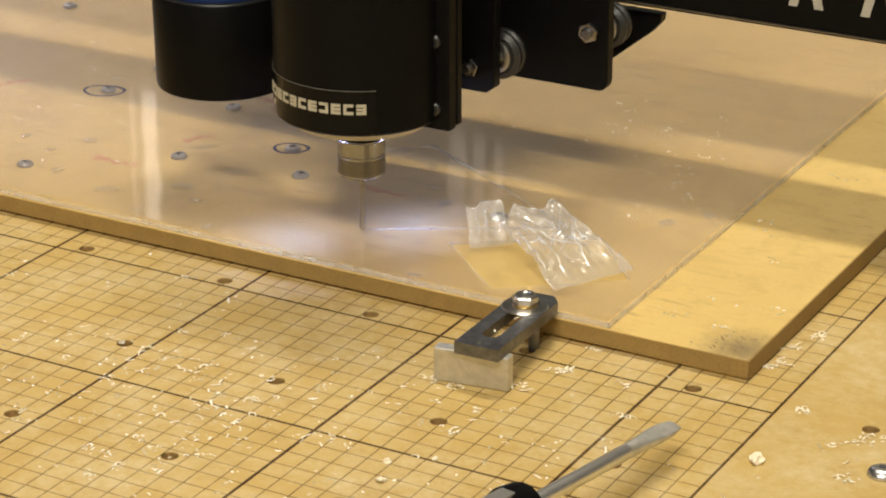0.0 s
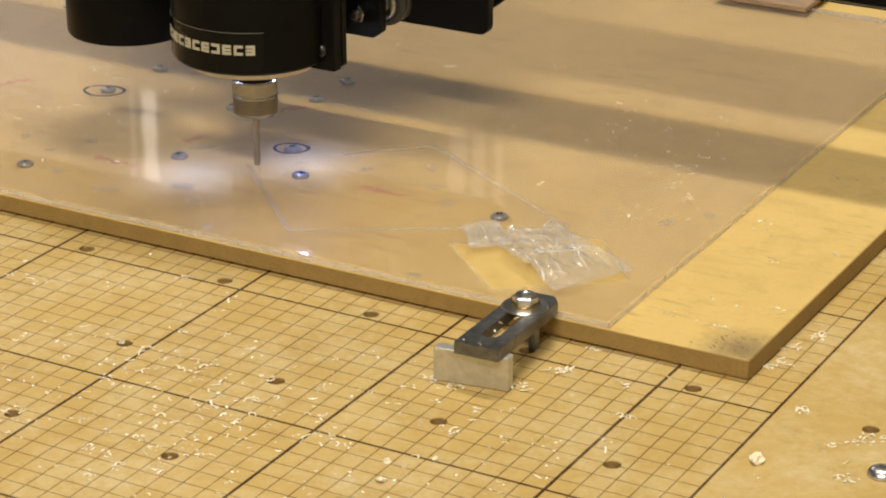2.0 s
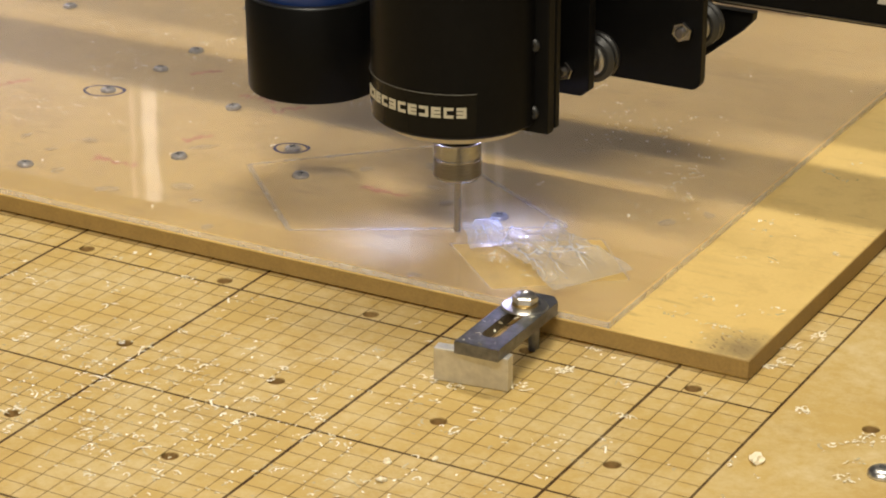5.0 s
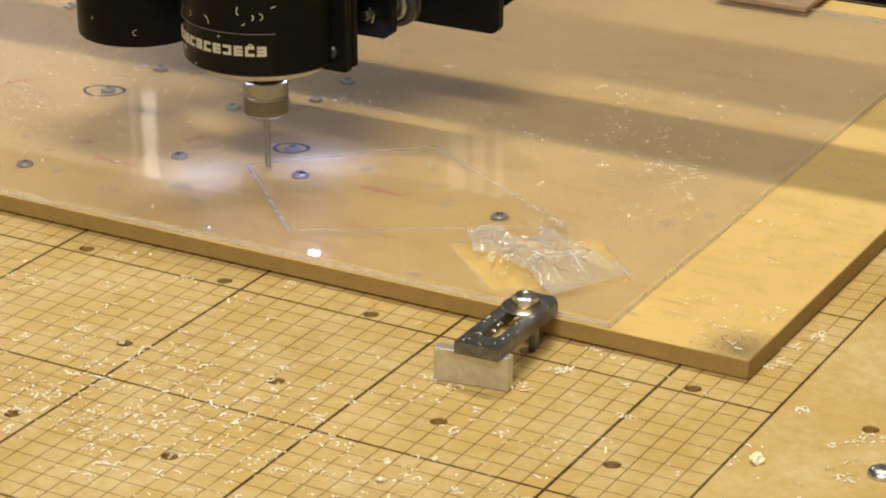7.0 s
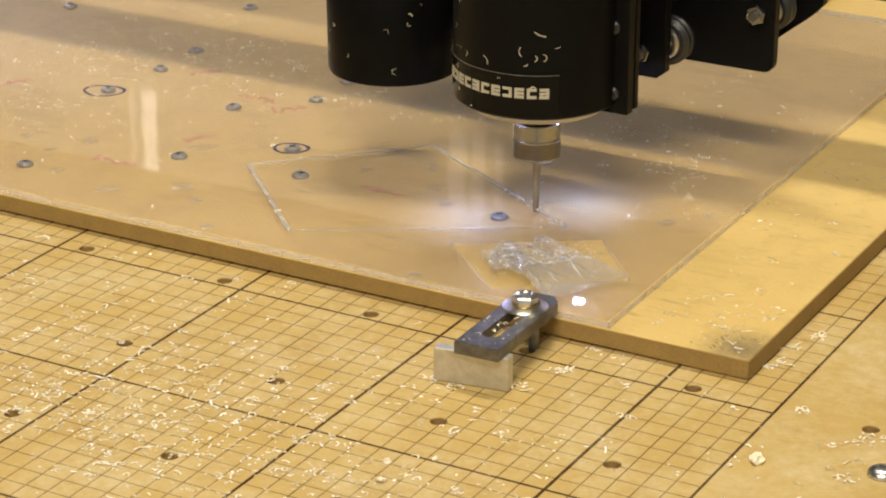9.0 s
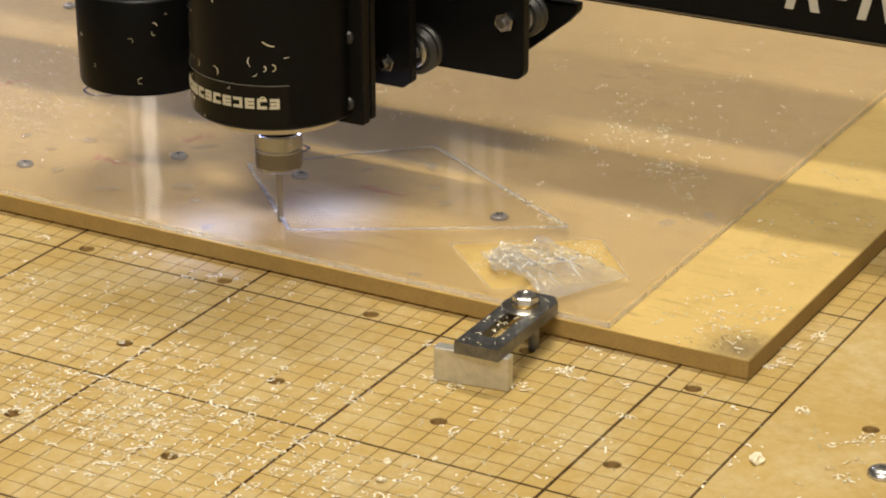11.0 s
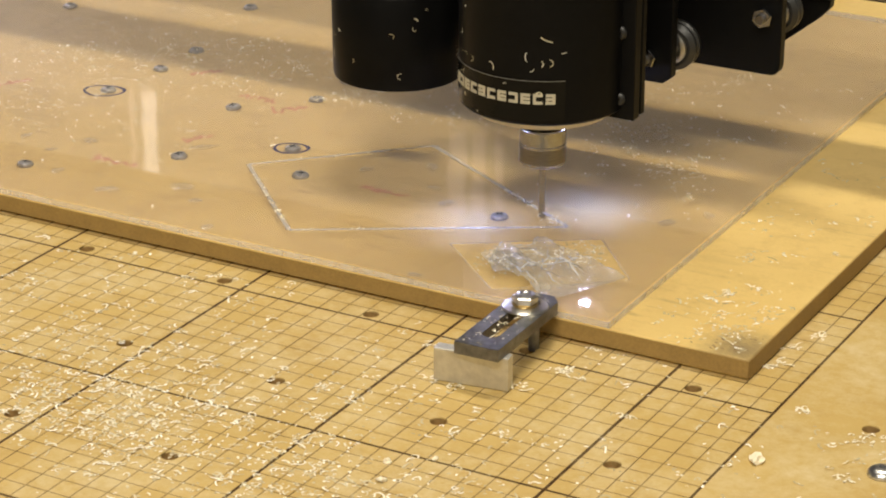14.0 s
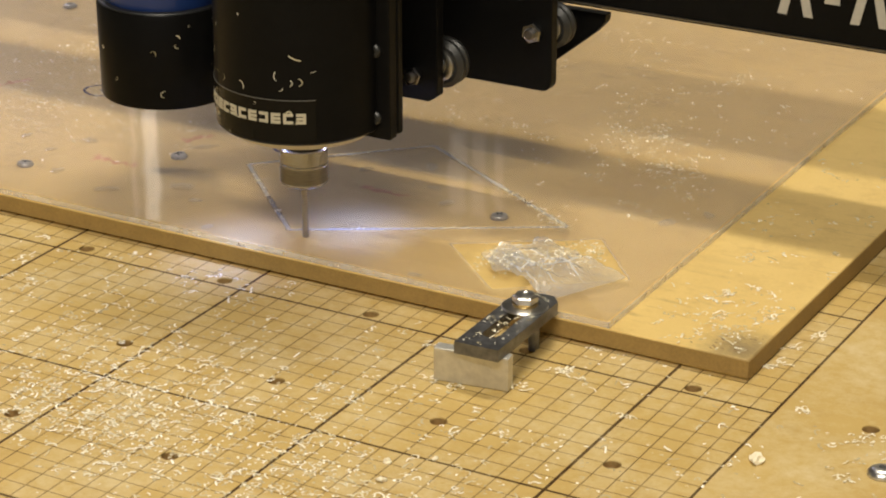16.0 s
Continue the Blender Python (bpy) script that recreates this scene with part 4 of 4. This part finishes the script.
def build_shavings():
    """Batches of shavings: those there from the start, and those that come down later."""
    rnd = random.Random(77)
    batches = []

    def add(label, t, bed, sheet, strip, clusters_bed, clusters_sheet, size, category="shavings"):
        spots = [(x, y, 0.0) for x, y in scatter(rnd, bed, clusters_bed, BED_CLIP)]
        spots += [(x, y, AZ + 0.0003) for x, y in scatter(rnd, sheet, clusters_sheet, SHEET_CLIP)]
        spots += [(x, y, PZ) for x, y in scatter(rnd, strip, [(0.40, 0.13, 0.02, 0.10, 1.0), (0.408, 0.055, 0.014, 0.022, 0.9)], STRIP_CLIP)]
        if t is not None and t > 4:
            for _ in range(34):
                u, v = rnd.random(), rnd.random()
                x = 0.296 + 0.046 * u - 0.010 * v + rnd.gauss(0, 0.0015)
                y = 0.050 + 0.028 * u + 0.022 * v - 0.010 + rnd.gauss(0, 0.0015)
                spots.append((x, y, AZ + rnd.uniform(0.0006, 0.0050)))
            for p, q, n in ((BL, TL, 5), (TL, TR, 3), (BR, BL, 2)):
                for _ in range(n):
                    u = rnd.random()
                    spots.append((p[0] + (q[0] - p[0]) * u + rnd.gauss(0, 0.0006), p[1] + (q[1] - p[1]) * u + rnd.gauss(0, 0.0006), AZ + 0.0004))
            for _ in range(7):
                u = rnd.uniform(0.55, 1.02)
                spots.append((0.2028 + 0.1042 * u + rnd.gauss(0, 0.0012), 0.1682 - 0.0626 * u + rnd.gauss(0, 0.0012), AZ + 0.0003))
        for _ in range(5):
            u = rnd.random()
            spots.append((0.3383 - 0.0019 * u + rnd.uniform(-0.0085, 0.0085), -0.0380 + 0.058 * u, 0.0200 - 0.0014 * u))
        ob = tagged(shaving_mesh("acrylic_shavings", spots, M_CHIP, size, rnd.randint(0, 9999)), label, category, kind="stuff")
        batches.append((ob, t))

    add("white curled acrylic shavings strewn over bed and sheet", None, 1000, 560, 60, BED_WIDE, SHEET_FIRST, 0.0062)
    for t, bed, sheet, strip in ((1.6, 120, 90, 6), (2.6, 120, 90, 8), (3.6, 120, 120, 8), (4.5, 300, 400, 16), (5.3, 330, 450, 16), (6.2, 280, 400, 14), (7.3, 210, 270, 20), (8.3, 210, 270, 16),
                                 (9.3, 380, 330, 34), (10.1, 400, 340, 34), (10.9, 400, 320, 30), (12.2, 210, 170, 28), (13.1, 210, 140, 28), (14.0, 200, 120, 24), (14.9, 200, 110, 24)):
        add("fresh white acrylic shavings strewn over bed and sheet", t, bed, sheet, strip, BED_LATE, SHEET_FIRST if t < 4 else SHEET_LATE if t < 9 else SHEET_LAST, 0.0060)
    # bigger tufts and crumbs
    big = [(0.3638, 0.0185), (0.3577, -0.0059), (0.3600, -0.0045), (0.3529, -0.0266), (0.3300, -0.0400), (0.3168, -0.0390), (0.4345, 0.0600), (0.4330, 0.0384), (0.4350, 0.0450), (0.4409, 0.0759), (0.4612, 0.0083)]
    tuft = []
    for x, y in big:
        tuft += [(x + rnd.gauss(0, 0.0020), y + rnd.gauss(0, 0.0014), 0.0) for _ in range(11)]
    for x, y in ((0.4916, -0.0012), (0.4885, -0.0083), (0.4954, -0.0387)):
        tuft += [(x + rnd.gauss(0, 0.0028), y + rnd.gauss(0, 0.0024), 0.0) for _ in range(14)]
    tagged(shaving_mesh("shaving_tufts", tuft, M_TUFT, 0.0062, 4), "cream tufts of shavings beside the panel", "shavings", kind="stuff")
    for x, y, s in ((0.4604, -0.0415, 0.0042), (0.3386, -0.1100, 0.0022), (0.3531, -0.0988, 0.0017), (0.3440, -0.1235, 0.0024)):
        bm = bmesh.new()
        bmesh.ops.create_icosphere(bm, subdivisions=2, radius=s)
        for v in bm.verts:
            v.co *= 0.75 + 0.6 * noise.noise(v.co * 420 + Vector((x * 90, y * 90, 0)))
            v.co.z = max(v.co.z * 0.7, -s * 0.3)
        bm.transform(Matrix.Translation((x, y, s * 0.3 + 0.0001)))
        tagged(part("shaving_lump", bm, M_TUFT), "white lump of packed shavings on the bed", "shavings", "shaving lumps")
    return batches


def build_head_shavings(head):
    """White curls that cling to the black head from the second round on."""
    rnd = random.Random(21)
    bm = bmesh.new()
    spots = []
    for k in range(34):
        a, z = radians(rnd.uniform(-175, -50)), rnd.choice((rnd.uniform(0.061, 0.085), rnd.uniform(0.061, 0.125)))
        spots.append((0.0, 0.0, 0.0387, a, z))
    for k in range(14):
        spots.append((-0.0897, 0.0250, 0.0316, radians(rnd.uniform(-160, -30)), rnd.uniform(0.058, 0.092)))
    for cx, cy, r, a, z in spots:
        n, ln, h = rnd.choice((3, 4, 5)), rnd.uniform(0.0012, 0.0060), rnd.uniform(0, 6.28)
        cu, prev = rnd.uniform(-1.7, 1.7), None
        w = rnd.uniform(0.00012, 0.00034)
        for k in range(n + 1):
            c, s = math.cos(a), math.sin(a)
            pr = []
            for q in (w, -w):
                da, dz = -math.sin(h) * q / r, math.cos(h) * q
                pr.append(bm.verts.new((cx + (r + 0.0001 * k) * math.cos(a + da), cy + (r + 0.0001 * k) * math.sin(a + da), z + dz)))
            if prev:
                bm.faces.new((prev[0], prev[1], pr[1], pr[0]))
            prev = pr
            a += math.cos(h) * ln / n / r
            z += math.sin(h) * ln / n
            h += cu
    ob = part("clinging_shavings", bm, M_CHIP, head, "white curled shavings stuck on the black head")
    ob["kind"] = "stuff"
    return ob


# ---------------------------------------------------------------- the cut and the loose film
# times at which the cutter is at each corner, with slow starts and ends
ROUTE = [(0.0, (0.2275, 0.0587)), (0.5, (0.2213, 0.0552)), (0.6, (0.2198, 0.0544)), (0.7, (0.2143, 0.0511)), (0.8, (0.2065, 0.0465)), (0.905, BL), (1.95, TL), (3.015, TR), (4.375, BR), (4.44, BR),
         (5.85, BL), (6.89, TL), (7.945, TR), (9.305, BR), (9.38, BR), (10.79, BL), (11.85, TL), (12.88, TR), (14.25, BR), (14.32, BR), (15.5, (0.2154, 0.0517)), (15.6, (0.2102, 0.0487)), (15.75, (0.2080, 0.0474)), (16.0, (0.2053, 0.0459))]
DEPTHS = [(0.0, 0.0), (0.6, 0.0), (0.9, -0.0010), (4.38, -0.0010), (4.44, -0.0020), (9.31, -0.0020), (9.38, -0.0030), (14.26, -0.0030), (14.33, -0.0040), (16.0, -0.0040)]


def on_route(t):
    for (t0, a), (t1, b) in zip(ROUTE, ROUTE[1:]):
        if t <= t1:
            u = (t - t0) / (t1 - t0)
            return a[0] + (b[0] - a[0]) * u, a[1] + (b[1] - a[1]) * u
    return ROUTE[-1][1]


def depth_at(t):
    for (t0, a), (t1, b) in zip(DEPTHS, DEPTHS[1:]):
        if t <= t1:
            return a + (b - a) * (t - t0) / (t1 - t0)
    return DEPTHS[-1][1]


def build_kerf():
    """Frosted lengths of the cut, each with the time at which the cutter lays it open."""
    made = []
    rnd = random.Random(3)
    sides = [((BL, TL), 6, 0.905, 1.95), ((TL, TR), 6, 1.95, 3.015), ((TR, BR), 7, 3.015, 4.375), ((BR, BL), 7, None, None)]
    for (p, q), n, t0, t1 in sides:
        lap0, lap1 = {BL: (5.85, 6.89), TL: (6.89, 7.945), TR: (7.945, 9.305), BR: (9.38, 10.79)}[p]
        p, q = Vector(p), Vector(q)
        for k in range(n):
            a, b = p.lerp(q, k / n), p.lerp(q, (k + 1) / n)
            d = (b - a).normalized()
            nn = Vector((-d.y, d.x))
            bm = merge(ribbon([tuple(a.lerp(b, i / 8)) for i in range(9)], 0.0013, 0, 0),
                       ribbon([tuple(a.lerp(b, i / 8) + nn * (0.0011 + rnd.uniform(-0.0002, 0.0002))) for i in range(9)], 0.0005, 0.0001, 0),
                       ribbon([tuple(a.lerp(b, i / 8) - nn * (0.0011 + rnd.uniform(-0.0002, 0.0002))) for i in range(9)], 0.0005, 0.0001, 0))
            ob = tagged(part("cut_groove", bm, M_KERF), "frosted white length of the cut in the acrylic", "cut", "lengths of the cut")
            if p.x > 0.2 and q.x > 0.3 or (t1 == 3.015 and k >= 3):
                t = None
            elif t0 is None:
                t = None if a.x > 0.23 else (0.45 if b.x > 0.205 else 0.8)
            else:
                t = t0 + (t1 - t0) * (k + 0.9) / n
            made.append((ob, t))
            # the second round widens and whitens it
            wide = ribbon([tuple(a.lerp(b, i / 8) + nn * rnd.uniform(-0.00010, 0.00010)) for i in range(9)], 0.0019, 0.0002, 0)
            made.append((tagged(part("cut_groove", wide, M_KERF_WIDE), "whiter widened length of the cut in the acrylic", "cut", "lengths of the cut"), lap0 + (lap1 - lap0) * (k + 0.9) / n))
    return made


def crumpled(name, width, length, seed, height, label):
    """A sheet of clear film with a few long folds; it lies from its hinge along x, in +y. The shine of the sharp
    creases is put in as pale strips.
    """
    rnd = random.Random(seed)
    nx, ny = 60, 50
    folds = [(rnd.uniform(0.05, 0.95), rnd.uniform(-0.18, 0.18), rnd.uniform(0.45, 1.0)) for _ in range(4)]

    def place(u, v):
        x = (u - 0.5) * width * (1 - 0.18 * v + 0.10 * noise.noise((u * 2, v * 3, seed)))
        y = v * length * (0.86 + 0.26 * noise.noise((u * 2.2, seed, 0.5)))
        z = 0.0
        for c, slant, h in folds:
            z = max(z, h * max(0.0, 1 - abs(u - c - slant * (v - 0.5)) * 7))
        z = height * (0.75 * z * math.sin(math.pi * min(1, v * 1.1 + 0.05)) + 0.40 * abs(noise.noise((u * 4 + seed, v * 4, 2))) + 0.30 * abs(noise.noise((u * 9, v * 8, seed))) + 0.10 * abs(noise.noise((u * 21, v * 19, seed))))
        return Vector((x, y, max(z, 0) * min(1, 3 * v + 0.1) + 0.0003))
    bm = bmesh.new()
    grid = [[bm.verts.new(place(i / nx, j / ny)) for i in range(nx + 1)] for j in range(ny + 1)]
    for j in range(ny):
        for i in range(nx):
            bm.faces.new((grid[j][i], grid[j][i + 1], grid[j + 1][i + 1], grid[j + 1][i]))
    sheet = smooth(tagged(part(name, bm, M_CRUMPLE), label, "film"), 60)
    lines = [(c, slant, 0.10, 0.92) for c, slant, _ in folds] + [(rnd.uniform(0.1, 0.9), rnd.uniform(-2.2, 2.2), rnd.uniform(0.05, 0.5), rnd.uniform(0.55, 0.97)) for _ in range(9)]
    for c, slant, v0, v1 in lines:
        cb = bmesh.new()
        prev = None
        for k in range(15):
            v = v0 + (v1 - v0) * k / 14
            u = min(max(c + slant * (v - 0.5) + 0.07 * noise.noise((v * 9, c * 9, seed)), 0.02), 0.98)
            w = 0.011 * math.sin(math.pi * (k + 0.4) / 15) * (0.5 + abs(noise.noise((v * 5, c, seed + 3))))
            pair = [cb.verts.new(place(u + q, v) + Vector((0, 0, 0.0003))) for q in (-w, w)]
            if prev:
                cb.faces.new((prev[0], pair[0], pair[1], prev[1])[::-1])
            prev = pair
        part("crease", cb, M_CREASE, sheet, "bright crease with its shine in the colour")
    # ragged edge
    eb = bmesh.new()
    prev = None
    for k in range(41):
        u = k / 40
        pair = [eb.verts.new(place(u, v) + Vector((0, 0, 0.0002))) for v in (0.991, 1.0)]
        if prev:
            eb.faces.new((prev[0], pair[0], pair[1], prev[1]))
        prev = pair
    part("torn_edge", eb, M_CREASE, sheet, "pale torn edge")
    return sheet


# ---------------------------------------------------------------- build
build_room()
build_bench()
build_bed()
build_bed_screw()
build_panel()
build_sheet()
build_screws()
build_pen_marks()
build_scrap()
build_clamp()
driver = build_screwdriver()
head = build_head()
carriage = build_carriage()
gantry = build_gantry()
batches = build_shavings()
clinging = build_head_shavings(head)
kerf = build_kerf()
flap = crumpled("film_flap", 0.042, 0.057, 3, 0.0070, "crumpled clear film flap torn up from the sheet")
curl = crumpled("film_curl", 0.020, 0.026, 11, 0.0025, "crumpled clear film curl over the torn patch")


def motions():
    times = sorted({round(k * 0.1, 3) for k in range(161)} | {t for t, _ in ROUTE})
    walk(head, [(t, pose(*on_route(t), AZ + depth_at(t))) for t in times])
    walk(carriage, [(t, pose(*on_route(t), AZ)) for t in times])
    walk(gantry, [(t, pose(0.2286, on_route(t)[1], AZ)) for t in times])
    away = screwdriver_pose((-0.10, -0.45, 0.0))
    walk(driver, [(0.0, screwdriver_pose((0, 0, 0))), (0.7, screwdriver_pose((0, 0, 0))), (0.74, screwdriver_pose((-0.03, -0.12, 0.03))), (0.79, away), (16.0, away)])
    for ob, t in batches:
        if t is not None:
            walk(ob, [(0.0, pose(0, 0, 0.45)), (t, pose(0, 0, 0.45)), (t + 0.22, pose(0, 0, 0.0)), (16.0, pose(0, 0, 0.0))])
    walk(clinging, [(0.0, pose(0, 0, 0.30)), (4.5, pose(0, 0, 0.30)), (5.2, pose(0, 0, 0)), (16.0, pose(0, 0, 0))])
    for ob, t in kerf:
        if t is not None:
            walk(ob, [(0.0, pose(0, 0, PZ - 0.004)), (max(t - 0.06, 0.02), pose(0, 0, PZ - 0.004)), (t, pose(0, 0, AZ + 0.0004)), (16.0, pose(0, 0, AZ + 0.0004))])
        else:
            ob.location = (0, 0, AZ + 0.0004)
    base = (0.3440, 0.0570, AZ + 0.0004)

    def flap_at(tilt, turn=62, dx=0.0, dy=0.0):
        return pose(base[0] + dx, base[1] + dy, base[2], tilt, 0, turn)
    walk(flap, [(0.0, flap_at(15)), (0.3, flap_at(13)), (0.62, flap_at(15)), (0.72, flap_at(4)), (1.5, flap_at(3)), (2.1, flap_at(4)), (2.4, flap_at(16)), (2.7, flap_at(14)), (3.1, flap_at(10)), (3.5, flap_at(7)),
                (4.2, flap_at(4)), (5.5, flap_at(3)), (7.0, flap_at(2, 63, 0.001, -0.004)), (9.2, flap_at(0.5, 64, 0.002, -0.009)), (16.0, flap_at(0.2, 64, 0.002, -0.010))])

    def curl_at(tilt, turn=44, dx=0.0, dy=0.0):
        return pose(0.2880 + dx, 0.0690 + dy, AZ + 0.0004, tilt, 0, turn)
    walk(curl, [(0.0, curl_at(44)), (0.6, curl_at(42)), (0.72, curl_at(10)), (2.1, curl_at(8)), (2.4, curl_at(38)), (3.0, curl_at(26)), (3.6, curl_at(18)), (4.2, curl_at(14)), (6.0, curl_at(10)), (7.0, curl_at(8, 45, 0.004, -0.003)),
                (8.0, curl_at(4, 46, 0.010, -0.008)), (9.2, curl_at(1, 50, 0.020, -0.016)), (16.0, curl_at(0.3, 50, 0.021, -0.017))])


motions()
